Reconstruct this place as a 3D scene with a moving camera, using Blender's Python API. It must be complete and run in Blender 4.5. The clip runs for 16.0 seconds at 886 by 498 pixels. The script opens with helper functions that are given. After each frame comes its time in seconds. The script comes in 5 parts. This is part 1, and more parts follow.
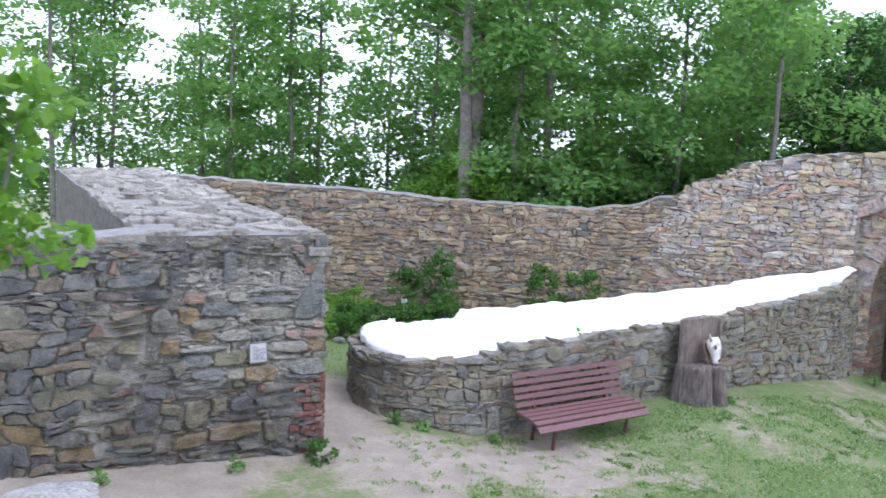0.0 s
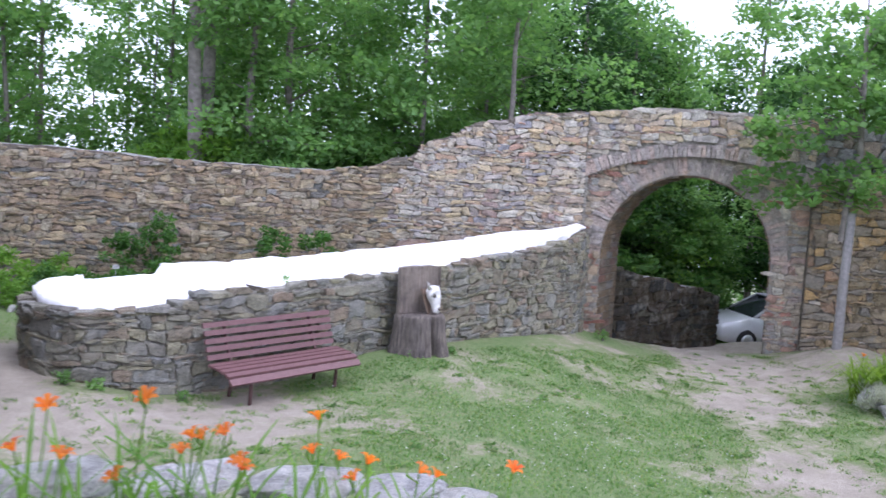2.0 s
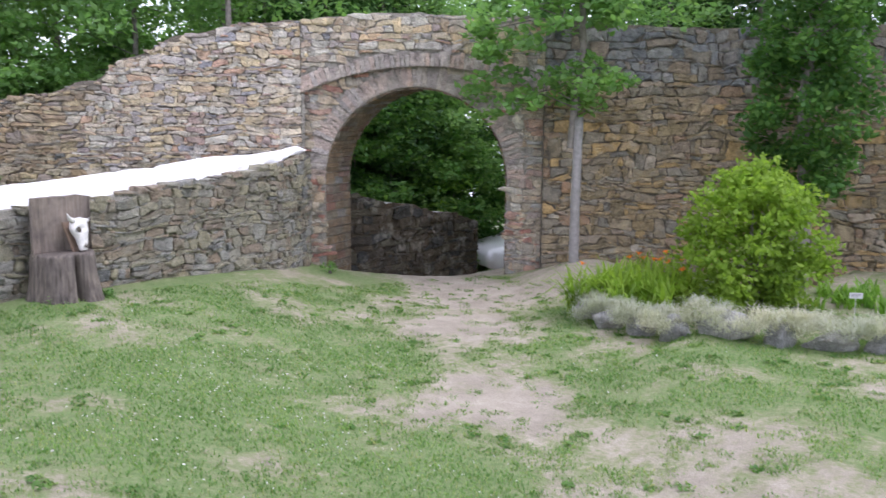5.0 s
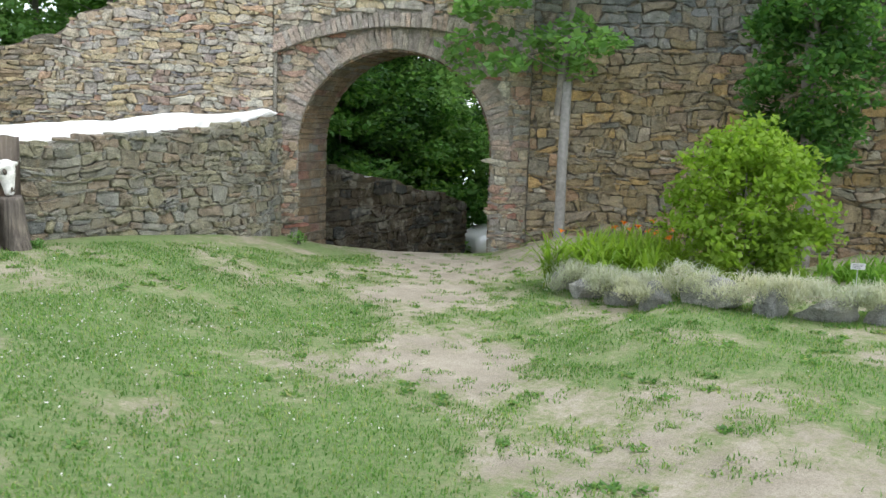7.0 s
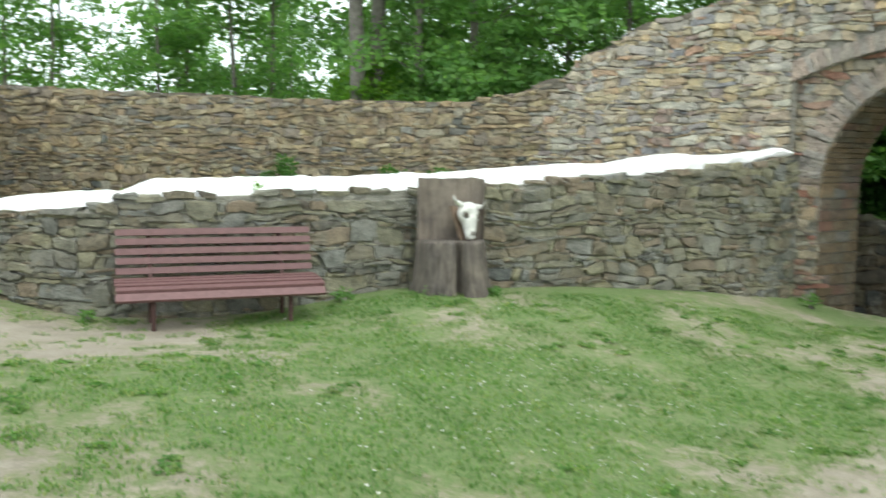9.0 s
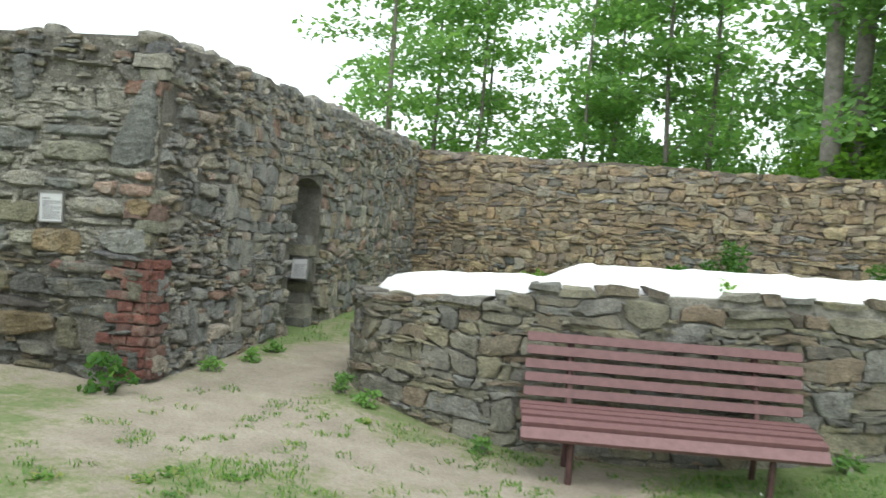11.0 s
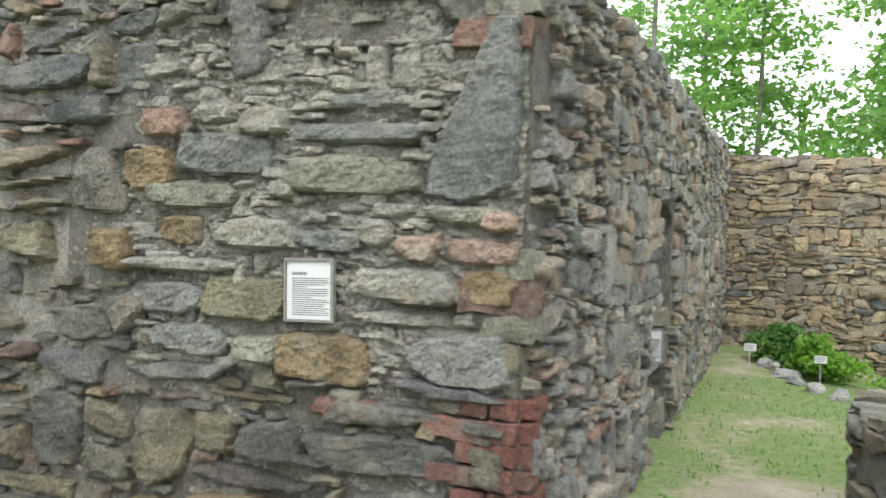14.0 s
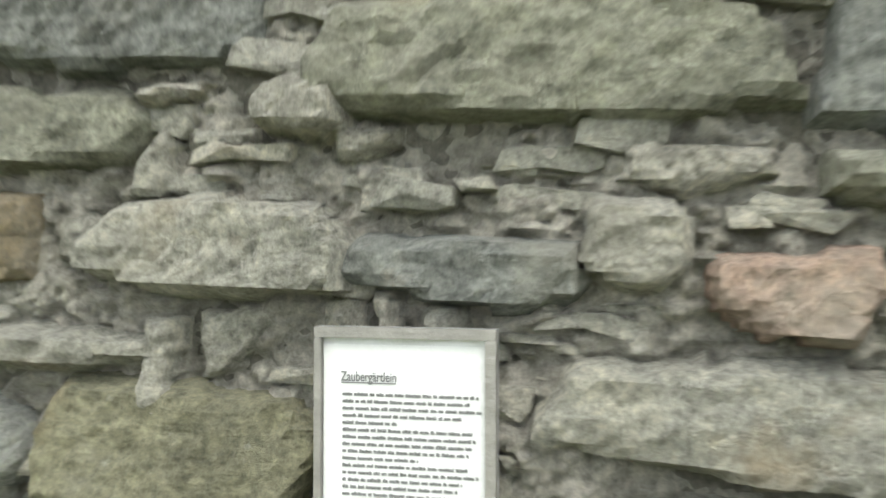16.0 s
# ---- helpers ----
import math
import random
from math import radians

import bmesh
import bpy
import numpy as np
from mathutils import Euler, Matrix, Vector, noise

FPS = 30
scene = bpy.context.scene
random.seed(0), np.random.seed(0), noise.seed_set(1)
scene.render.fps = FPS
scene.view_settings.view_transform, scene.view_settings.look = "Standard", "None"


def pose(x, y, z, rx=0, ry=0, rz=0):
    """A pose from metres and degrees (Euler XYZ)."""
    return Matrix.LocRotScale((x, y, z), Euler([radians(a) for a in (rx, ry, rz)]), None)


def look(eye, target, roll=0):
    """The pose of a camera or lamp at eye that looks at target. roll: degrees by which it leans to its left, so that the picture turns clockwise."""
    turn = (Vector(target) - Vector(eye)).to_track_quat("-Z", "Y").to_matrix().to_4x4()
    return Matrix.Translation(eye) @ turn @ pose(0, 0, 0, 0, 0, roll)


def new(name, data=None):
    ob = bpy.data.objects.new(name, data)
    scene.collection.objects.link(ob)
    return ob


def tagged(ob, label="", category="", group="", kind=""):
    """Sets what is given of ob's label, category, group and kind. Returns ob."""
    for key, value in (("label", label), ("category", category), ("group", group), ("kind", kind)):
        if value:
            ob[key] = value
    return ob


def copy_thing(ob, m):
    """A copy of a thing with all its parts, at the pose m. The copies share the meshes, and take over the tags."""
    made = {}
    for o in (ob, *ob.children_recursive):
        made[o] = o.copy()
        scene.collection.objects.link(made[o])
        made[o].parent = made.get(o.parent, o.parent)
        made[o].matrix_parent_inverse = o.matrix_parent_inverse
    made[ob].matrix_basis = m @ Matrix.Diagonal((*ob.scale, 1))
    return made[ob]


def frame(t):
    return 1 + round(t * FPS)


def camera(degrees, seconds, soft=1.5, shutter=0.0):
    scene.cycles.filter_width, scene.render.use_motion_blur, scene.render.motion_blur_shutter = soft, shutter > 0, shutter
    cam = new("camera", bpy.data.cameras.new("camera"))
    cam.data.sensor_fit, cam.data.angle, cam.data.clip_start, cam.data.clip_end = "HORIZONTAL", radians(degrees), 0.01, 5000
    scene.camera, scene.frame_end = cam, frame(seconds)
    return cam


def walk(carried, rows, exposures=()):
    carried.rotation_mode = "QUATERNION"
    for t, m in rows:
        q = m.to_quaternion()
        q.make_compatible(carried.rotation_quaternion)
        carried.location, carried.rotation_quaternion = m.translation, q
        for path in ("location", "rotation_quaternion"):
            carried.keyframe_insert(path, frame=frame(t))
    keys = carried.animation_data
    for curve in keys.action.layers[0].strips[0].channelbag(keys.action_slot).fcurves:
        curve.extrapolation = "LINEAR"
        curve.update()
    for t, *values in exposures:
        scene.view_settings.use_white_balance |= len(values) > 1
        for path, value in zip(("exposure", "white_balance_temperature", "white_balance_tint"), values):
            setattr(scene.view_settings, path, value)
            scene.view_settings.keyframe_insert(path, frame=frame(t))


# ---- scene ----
cam = camera(51.4, 16.0, 1.5, 0.3)
PATH = [
    (0, (-3.586, -10.030, 4.257), (-2.662, -8.272, 4.014), 2.55),
    (0.2, (-3.437, -10.066, 4.204), (-2.479, -8.327, 3.961), 2.37),
    (0.5, (-3.250, -10.078, 4.104), (-2.240, -8.369, 3.863), 2.90),
    (1, (-2.956, -10.163, 3.879), (-1.850, -8.512, 3.649), 3.06),
    (1.5, (-2.671, -10.003, 3.618), (-1.460, -8.428, 3.392), 3.24),
    (2, (-2.032, -9.975, 3.330), (-0.739, -8.464, 3.122), 3.10),
    (2.5, (-1.345, -10.143, 3.255), (0.028, -8.703, 3.050), 2.47),
    (3, (-0.629, -10.208, 3.216), (0.737, -8.764, 2.994), 1.57),
    (3.5, (-0.061, -10.179, 3.159), (1.291, -8.726, 2.915), 0.76),
    (4, (0.343, -10.234, 3.024), (1.741, -8.828, 2.761), 0.40),
    (4.5, (0.593, -10.315, 2.867), (2.052, -8.976, 2.587), 0.36),
    (5, (0.769, -10.386, 2.718), (2.295, -9.128, 2.421), 0.43),
    (5.2, (0.793, -10.442, 2.660), (2.342, -9.213, 2.359), 0.56),
    (7.5, (2.561, -10.150, 1.809), (4.020, -8.804, 1.563), 2.86),
    (8, (3.201, -9.963, 1.770), (4.416, -8.393, 1.527), 2.44),
    (8.5, (3.437, -9.817, 1.776), (4.333, -8.044, 1.543), 0.94),
    (9, (3.734, -9.381, 1.781), (4.255, -7.458, 1.598), 0.57),
    (9.5, (3.728, -8.500, 1.767), (3.959, -6.517, 1.642), 1.79),
    (10, (3.624, -7.944, 1.760), (3.618, -5.945, 1.688), 3.25),
    (10.2, (3.648, -7.614, 1.755), (3.565, -5.616, 1.699), 3.55),
    (12.3, (2.459, -4.874, 1.891), (1.897, -2.955, 1.858), 3.55),
    (12.5, (2.286, -4.627, 1.879), (1.702, -2.715, 1.852), 3.16),
    (13, (1.884, -4.104, 1.887), (1.213, -2.220, 1.863), 2.67),
    (13.5, (1.465, -3.608, 1.921), (0.779, -1.730, 1.900), 2.37),
    (14, (1.026, -3.093, 1.964), (0.309, -1.226, 1.936), 2.28),
    (14.5, (0.640, -2.578, 1.965), (-0.120, -0.728, 1.968), 1.19),
    (15, (0.254, -2.096, 1.972), (-0.453, -0.225, 1.997), 0.78),
    (15.5, (-0.073, -1.583, 1.965), (-0.691, 0.319, 2.007), 1.06),
    (15.7, (-0.168, -1.350, 1.962), (-0.784, 0.552, 2.005), 0.86),
    (16, (-0.385, -1.075, 1.947), (-0.840, 0.872, 1.958), 2.04),
]
walk(cam, [(t, look(eye, target, roll)) for t, eye, target, roll in PATH], [(0, 0.55, 5480, 23), (2.5, 0.6, 5450, 27), (4.5, 0.66, 5650, 27), (5, 0.66, 5850, 24), (7.5, 0.61, 6250, 5), (9, 0.57, 6350, 0), (10, 0.56, 6350, 2), (12.5, 0.58, 6320, 7), (13.5, 0.95, 6380, 9), (14.5, 1.23, 6400, 9), (15.5, 1.38, 6500, 7), (16, 1.5, 6600, 5)])

# ---- daylight: a bright overcast sky with a weak, wide sun ----
world = bpy.data.worlds.new("overcast")
scene.world = world
world.use_nodes = True
wn, wl = world.node_tree.nodes, world.node_tree.links
sky = wn.new("ShaderNodeTexSky")
sky.sky_type = "NISHITA"
sky.sun_disc = False
sky.sun_elevation, sky.sun_rotation = radians(58), radians(200)
cloud = wn.new("ShaderNodeMix")
cloud.data_type = "RGBA"
cloud.inputs[0].default_value = 0.86
cloud.inputs[7].default_value = (9.3, 9.6, 10.0, 1)
wl.new(sky.outputs[0], cloud.inputs[6])
wl.new(cloud.outputs[2], wn["Background"].inputs[0])
wn["Background"].inputs[1].default_value = 0.15
sun = new("sun", bpy.data.lights.new("sun", "SUN"))
sun.data.energy, sun.data.angle, sun.data.color = 1.2, radians(25), (1, 0.96, 0.9)
sun.rotation_euler = (radians(32), 0, radians(20))

# ---- materials ----
def mat(name, rough=0.9, metal=0.0):
    m = bpy.data.materials.new(name)
    m.use_nodes = True
    b = m.node_tree.nodes["Principled BSDF"]
    b.inputs["Roughness"].default_value = rough
    b.inputs["Metallic"].default_value = metal
    b.inputs["Specular IOR Level"].default_value = 0.3
    return m, m.node_tree.nodes, m.node_tree.links, b


def tex_noise(n, l, scale, detail=6, rough=0.6, vec=None):
    t = n.new("ShaderNodeTexNoise")
    t.inputs["Scale"].default_value, t.inputs["Detail"].default_value, t.inputs["Roughness"].default_value = scale, detail, rough
    if vec is not None:
        l.new(vec, t.inputs["Vector"])
    return t.outputs["Fac"]


def ramp(n, l, fac, stops, constant=False):
    r = n.new("ShaderNodeValToRGB")
    e = r.color_ramp.elements
    if constant:
        r.color_ramp.interpolation = "CONSTANT"
    while len(e) < len(stops):
        e.new(0.5)
    for k, (p, c) in zip(e, stops):
        k.position, k.color = p, (*c, 1)
    l.new(fac, r.inputs[0])
    return r.outputs[0]


def mix(n, l, fac, a, b, mode="MIX"):
    m = n.new("ShaderNodeMix")
    m.data_type, m.blend_type = "RGBA", mode
    for k, v in ((0, fac), (6, a), (7, b)):
        if hasattr(v, "is_output"):
            l.new(v, m.inputs[k])
        else:
            m.inputs[k].default_value = v if k == 0 else (*v, 1)
    return m.outputs[2]


def bump(n, l, b, height, strength=0.5, distance=0.02):
    k = n.new("ShaderNodeBump")
    k.inputs["Strength"].default_value, k.inputs["Distance"].default_value = strength, distance
    l.new(height, k.inputs["Height"])
    l.new(k.outputs[0], b.inputs["Normal"])


def where(n, scale=None):
    g = n.new("ShaderNodeNewGeometry")
    return g.outputs["Position"]


def each(n, l):
    """A number from 0 to 1 for each stone, whether an object or an island of its own."""
    o, g = n.new("ShaderNodeObjectInfo"), n.new("ShaderNodeNewGeometry")
    a, f = n.new("ShaderNodeMath"), n.new("ShaderNodeMath")
    a.operation, f.operation = "ADD", "FRACT"
    l.new(o.outputs["Random"], a.inputs[0])
    l.new(g.outputs["Random Per Island"], a.inputs[1])
    l.new(a.outputs[0], f.inputs[0])
    return f.outputs[0]


def stone_material(name, stops, dark=0.45, grain=28, gain=1.65):
    m, n, l, b = mat(name, 0.9)
    pos = where(n)
    pick = each(n, l)
    base = ramp(n, l, pick, [(p, tuple(min(0.8, gain * v) for v in c)) for p, c in stops])
    layer = n.new("ShaderNodeVectorMath")
    layer.operation = "MULTIPLY"
    layer.inputs[1].default_value = (3, 3, 5)
    l.new(pos, layer.inputs[0])
    bands = tex_noise(n, l, 3.7, 10, 0.72, layer.outputs[0])
    big = ramp(n, l, tex_noise(n, l, 6, 10, 0.7, pos), [(0.3, (dark, dark, dark * 0.97)), (0.5, (1, 1, 1)), (0.75, (1.45, 1.42, 1.33))])
    c = mix(n, l, 1.0, base, big, "MULTIPLY")
    c = mix(n, l, 0.35, c, ramp(n, l, bands, [(0.3, (0.65, 0.64, 0.63)), (0.55, (1, 1, 1)), (0.75, (1.3, 1.28, 1.22))]), "MULTIPLY")
    fine = ramp(n, l, tex_noise(n, l, grain * 2.5, 8, 0.75, pos), [(0.3, (0.42, 0.42, 0.42)), (0.5, (1, 1, 1)), (0.7, (1.6, 1.58, 1.52))])
    c = mix(n, l, 1.0, c, fine, "MULTIPLY")
    stain = ramp(n, l, tex_noise(n, l, 3.1, 9, 0.7, pos), [(0.52, (0, 0, 0)), (0.72, (0.8, 0.8, 0.8))])
    c = mix(n, l, stain, c, (0.36, 0.34, 0.28))
    ochre = ramp(n, l, tex_noise(n, l, 4.3, 7, 0.65, pos), [(0.6, (0, 0, 0)), (0.76, (0.55, 0.55, 0.55))])
    c = mix(n, l, ochre, c, (0.3, 0.21, 0.1))
    lichen = ramp(n, l, tex_noise(n, l, 19, 10, 0.8, pos), [(0.6, (0, 0, 0)), (0.72, (0.75, 0.75, 0.75))])
    c = mix(n, l, lichen, c, (0.52, 0.51, 0.45))
    l.new(c, b.inputs["Base Color"])
    sum_ = n.new("ShaderNodeMath")
    sum_.operation = "MULTIPLY_ADD"
    sum_.inputs[1].default_value = 0.5
    l.new(bands, sum_.inputs[0])
    l.new(tex_noise(n, l, grain, 12, 0.78, pos), sum_.inputs[2])
    bump(n, l, b, sum_.outputs[0], 1.0, 0.05)
    return m


GREY, DARK, OLIVE, BROWN = (0.18, 0.18, 0.168), (0.1, 0.105, 0.1), (0.2, 0.185, 0.125), (0.17, 0.13, 0.085)
OCHRE, RED, PALE, RUST, SAND = (0.27, 0.185, 0.085), (0.19, 0.09, 0.07), (0.3, 0.285, 0.24), (0.2, 0.1, 0.05), (0.3, 0.245, 0.15)
stone_old = stone_material("stone_old", gain=1.34, stops=[(0, DARK), (0.15, GREY), (0.3, OLIVE), (0.42, (0.13, 0.13, 0.135)), (0.55, (0.2, 0.185, 0.145)), (0.68, BROWN), (0.78, PALE), (0.9, (0.2, 0.12, 0.09)), (0.94, DARK), (1, OLIVE)])
stone_side = stone_material("stone_side", gain=1.75, stops=[(0, (0.12, 0.12, 0.115)), (0.2, GREY), (0.36, (0.2, 0.19, 0.155)), (0.5, (0.15, 0.15, 0.15)), (0.64, (0.22, 0.2, 0.165)), (0.76, (0.18, 0.145, 0.1)), (0.86, PALE), (0.93, (0.2, 0.13, 0.1)), (1, GREY)])
stone_foot = stone_material("stone_foot", gain=1.3, stops=[(0, DARK), (0.2, (0.12, 0.12, 0.105)), (0.4, (0.17, 0.155, 0.105)), (0.55, (0.1, 0.1, 0.095)), (0.7, (0.2, 0.155, 0.085)), (0.8, (0.14, 0.14, 0.125)), (0.92, (0.17, 0.11, 0.08)), (1, DARK)])
stone_rear = stone_material("stone_rear", gain=1.66, stops=[(0, GREY), (0.15, SAND), (0.3, (0.2, 0.155, 0.11)), (0.45, (0.27, 0.2, 0.12)), (0.58, (0.16, 0.14, 0.125)), (0.7, (0.22, 0.175, 0.11)), (0.82, (0.29, 0.25, 0.18)), (0.93, BROWN), (1, DARK)])
stone_pale = stone_material("stone_pale", gain=2.05, stops=[(0, (0.27, 0.25, 0.225)), (0.2, SAND), (0.4, (0.23, 0.21, 0.195)), (0.55, PALE), (0.7, (0.25, 0.19, 0.13)), (0.82, (0.16, 0.16, 0.17)), (0.92, (0.26, 0.17, 0.125)), (1, SAND)])
stone_low = stone_material("stone_low", gain=1.6, stops=[(0, (0.13, 0.13, 0.115)), (0.2, OLIVE), (0.4, (0.19, 0.18, 0.14)), (0.6, GREY), (0.8, (0.15, 0.135, 0.1)), (0.95, (0.19, 0.15, 0.11)), (1, DARK)])
stone_gate = stone_material("stone_gate", gain=2.05, stops=[(0, (0.23, 0.18, 0.12)), (0.2, (0.19, 0.165, 0.13)), (0.4, (0.26, 0.22, 0.16)), (0.5, (0.22, 0.135, 0.1)), (0.66, GREY), (0.78, (0.24, 0.18, 0.12)), (0.88, PALE), (0.94, (0.22, 0.12, 0.09)), (1, RED)])
stone_right = stone_material("stone_right", gain=1.85, stops=[(0, (0.2, 0.155, 0.09)), (0.2, (0.15, 0.12, 0.075)), (0.38, OCHRE), (0.5, (0.13, 0.12, 0.1)), (0.62, (0.24, 0.19, 0.12)), (0.72, (0.16, 0.125, 0.08)), (0.84, (0.17, 0.155, 0.125)), (0.93, (0.2, 0.13, 0.08)), (1, PALE)])
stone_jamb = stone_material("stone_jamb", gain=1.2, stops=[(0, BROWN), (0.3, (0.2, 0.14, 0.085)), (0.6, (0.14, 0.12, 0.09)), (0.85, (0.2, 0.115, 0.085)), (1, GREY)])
stone_cobble = stone_material("stone_cobble", gain=1.65, stops=[(0, (0.1, 0.105, 0.11)), (0.3, GREY), (0.5, (0.15, 0.13, 0.1)), (0.7, (0.14, 0.145, 0.15)), (1, BROWN)])
stone_ring = stone_material("stone_ring", gain=2.05, stops=[(0, (0.24, 0.21, 0.18)), (0.3, (0.2, 0.18, 0.165)), (0.6, (0.26, 0.2, 0.165)), (1, (0.17, 0.155, 0.145))])
# Low gain: the shade past the gate is put into the stone colour.
stone_shaded = stone_material("stone_shaded", gain=0.5, stops=[(0, DARK), (0.5, BROWN), (1, OLIVE)])
brick_red = stone_material("brick_red", gain=1.15, stops=[(0, (0.22, 0.095, 0.075)), (0.5, (0.18, 0.08, 0.065)), (0.8, (0.22, 0.125, 0.1)), (1, (0.14, 0.08, 0.07))], dark=0.6)


def mortar_material(name, a, b_):
    m, n, l, b = mat(name, 0.95)
    pos = where(n)
    c = ramp(n, l, tex_noise(n, l, 7, 9, 0.7, pos), [(0.3, a), (0.7, b_)])
    c = mix(n, l, 1.0, c, ramp(n, l, tex_noise(n, l, 60, 6, 0.7, pos), [(0.3, (0.5, 0.5, 0.5)), (0.7, (1.35, 1.35, 1.33))]), "MULTIPLY")
    l.new(c, b.inputs["Base Color"])
    bump(n, l, b, tex_noise(n, l, 26, 12, 0.8, pos), 1.0, 0.07)
    return m


mortar = mortar_material("mortar", (0.26, 0.245, 0.205), (0.66, 0.62, 0.54))
mortar_warm = mortar_material("mortar_warm", (0.15, 0.13, 0.1), (0.3, 0.265, 0.215))
mortar_pale = mortar_material("mortar_pale", (0.26, 0.24, 0.205), (0.5, 0.465, 0.41))
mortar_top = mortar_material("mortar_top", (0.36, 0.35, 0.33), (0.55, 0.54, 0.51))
# Darker mortar: dark joints, plus the niche hollow's shade put into the colour.
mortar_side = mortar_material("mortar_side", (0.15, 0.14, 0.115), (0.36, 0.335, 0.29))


def plain(name, colour, rough=0.6, metal=0.0, vary=0.25, scale=14):
    m, n, l, b = mat(name, rough, metal)
    lo, hi = [c * (1 - vary) for c in colour], [min(1, c * (1 + vary)) for c in colour]
    pos = where(n)
    l.new(ramp(n, l, tex_noise(n, l, scale, 8, 0.65, pos), [(0.3, lo), (0.7, hi)]), b.inputs["Base Color"])
    bump(n, l, b, tex_noise(n, l, scale * 4, 6, 0.6, pos), 0.25, 0.01)
    return m


lime_cap = plain("lime_cap", (0.87, 0.865, 0.86), 0.9, 0, 0.04, 9)


def leaf_material(name, stops):
    m, n, l, b = mat(name, 0.55)
    c = ramp(n, l, each(n, l), stops)
    c = mix(n, l, 1.0, c, ramp(n, l, tex_noise(n, l, 0.9, 3, 0.5, where(n)), [(0.3, (0.75, 0.8, 0.75)), (0.7, (1.2, 1.15, 1.05))]), "MULTIPLY")
    l.new(c, b.inputs["Base Color"])
    tr = n.new("ShaderNodeBsdfTranslucent")
    l.new(mix(n, l, 1.0, c, (1.25, 1.35, 0.85), "MULTIPLY"), tr.inputs["Color"])
    sh = n.new("ShaderNodeMixShader")
    sh.inputs[0].default_value = 0.55
    l.new(b.outputs[0], sh.inputs[1])
    l.new(tr.outputs[0], sh.inputs[2])
    l.new(sh.outputs[0], n["Material Output"].inputs["Surface"])
    return m


leaf_wood = leaf_material("leaf_wood", [(0, (0.13, 0.245, 0.085)), (0.4, (0.165, 0.31, 0.1)), (0.75, (0.225, 0.375, 0.12)), (1, (0.14, 0.265, 0.09))])
leaf_light = leaf_material("leaf_light", [(0, (0.135, 0.270, 0.045)), (0.5, (0.210, 0.360, 0.060)), (1, (0.150, 0.300, 0.053))])
leaf_shrub = leaf_material("leaf_shrub", [(0, (0.150, 0.250, 0.031)), (0.5, (0.250, 0.362, 0.050)), (1, (0.188, 0.300, 0.037))])
leaf_dark = leaf_material("leaf_dark", [(0, (0.057, 0.142, 0.038)), (0.5, (0.095, 0.209, 0.057)), (1, (0.133, 0.247, 0.057))])
leaf_grey = leaf_material("leaf_grey", [(0, (0.5, 0.485, 0.46)), (0.5, (0.6, 0.58, 0.56)), (1, (0.4, 0.395, 0.36))])
grass_leaf = leaf_material("grass_leaf", [(0, (0.09, 0.195, 0.055)), (0.45, (0.14, 0.265, 0.075)), (0.8, (0.2, 0.315, 0.095)), (1, (0.33, 0.34, 0.155))])
petal = leaf_material("petal", [(0, (0.75, 0.16, 0.02)), (0.5, (0.8, 0.24, 0.03)), (1, (0.72, 0.12, 0.03))])
bark = plain("bark", (0.2, 0.18, 0.155), 0.95, 0, 0.4, 9)


def grain_wood(name, dark, light):
    m, n, l, b = mat(name, 0.92)
    v = n.new("ShaderNodeVectorMath")
    v.operation = "MULTIPLY"
    v.inputs[1].default_value = (22, 22, 1.6)
    l.new(where(n), v.inputs[0])
    g = tex_noise(n, l, 1.2, 9, 0.65, v.outputs[0])
    c = ramp(n, l, g, [(0.32, dark), (0.5, tuple((a + e) / 2 for a, e in zip(dark, light))), (0.7, light)])
    c = mix(n, l, 1.0, c, ramp(n, l, tex_noise(n, l, 4, 7, 0.7, where(n)), [(0.3, (0.6, 0.6, 0.62)), (0.7, (1.3, 1.27, 1.2))]), "MULTIPLY")
    l.new(c, b.inputs["Base Color"])
    bump(n, l, b, g, 0.9, 0.03)
    return m


stump_wood = grain_wood("stump_wood", (0.055, 0.046, 0.04), (0.22, 0.19, 0.165))
stump_back = grain_wood("stump_back", (0.12, 0.1, 0.085), (0.27, 0.23, 0.195))
bench_paint = plain("bench_paint", (0.155, 0.082, 0.08), 0.36, 0, 0.2, 20)
bone = plain("bone", (0.64, 0.62, 0.58), 0.6, 0, 0.28, 16)

# ---- helpers for building ----
rng = random.Random(7)


def part(name, bm, material, parent=None, label="", smooth=False):
    me = bpy.data.meshes.new(name)
    bm.to_mesh(me)
    bm.free()
    if material:
        me.materials.append(material)
    if smooth:
        me.polygons.foreach_set("use_smooth", [True] * len(me.polygons))
    ob = new(name, me)
    if parent is not None:
        ob.parent = parent
    if label:
        tagged(ob, label)
    return ob


def mesh_of(name, verts, faces, material, parent=None, smooth=False):
    me = bpy.data.meshes.new(name)
    me.from_pydata(verts, [], faces)
    me.materials.append(material)
    if smooth:
        me.polygons.foreach_set("use_smooth", [True] * len(me.polygons))
    ob = new(name, me)
    if parent is not None:
        ob.parent = parent
    return ob


def empty(name, x=0, y=0, z=0, rz=0):
    ob = new(name)
    ob.matrix_basis = pose(x, y, z, 0, 0, rz)
    return ob


def lerp(table, s):
    if s <= table[0][0]:
        return table[0][1]
    for (a, u), (b, v) in zip(table, table[1:]):
        if s <= b:
            f = (s - a) / (b - a)
            f = f * f * (3 - 2 * f)
            return u + (v - u) * f
    return table[-1][1]


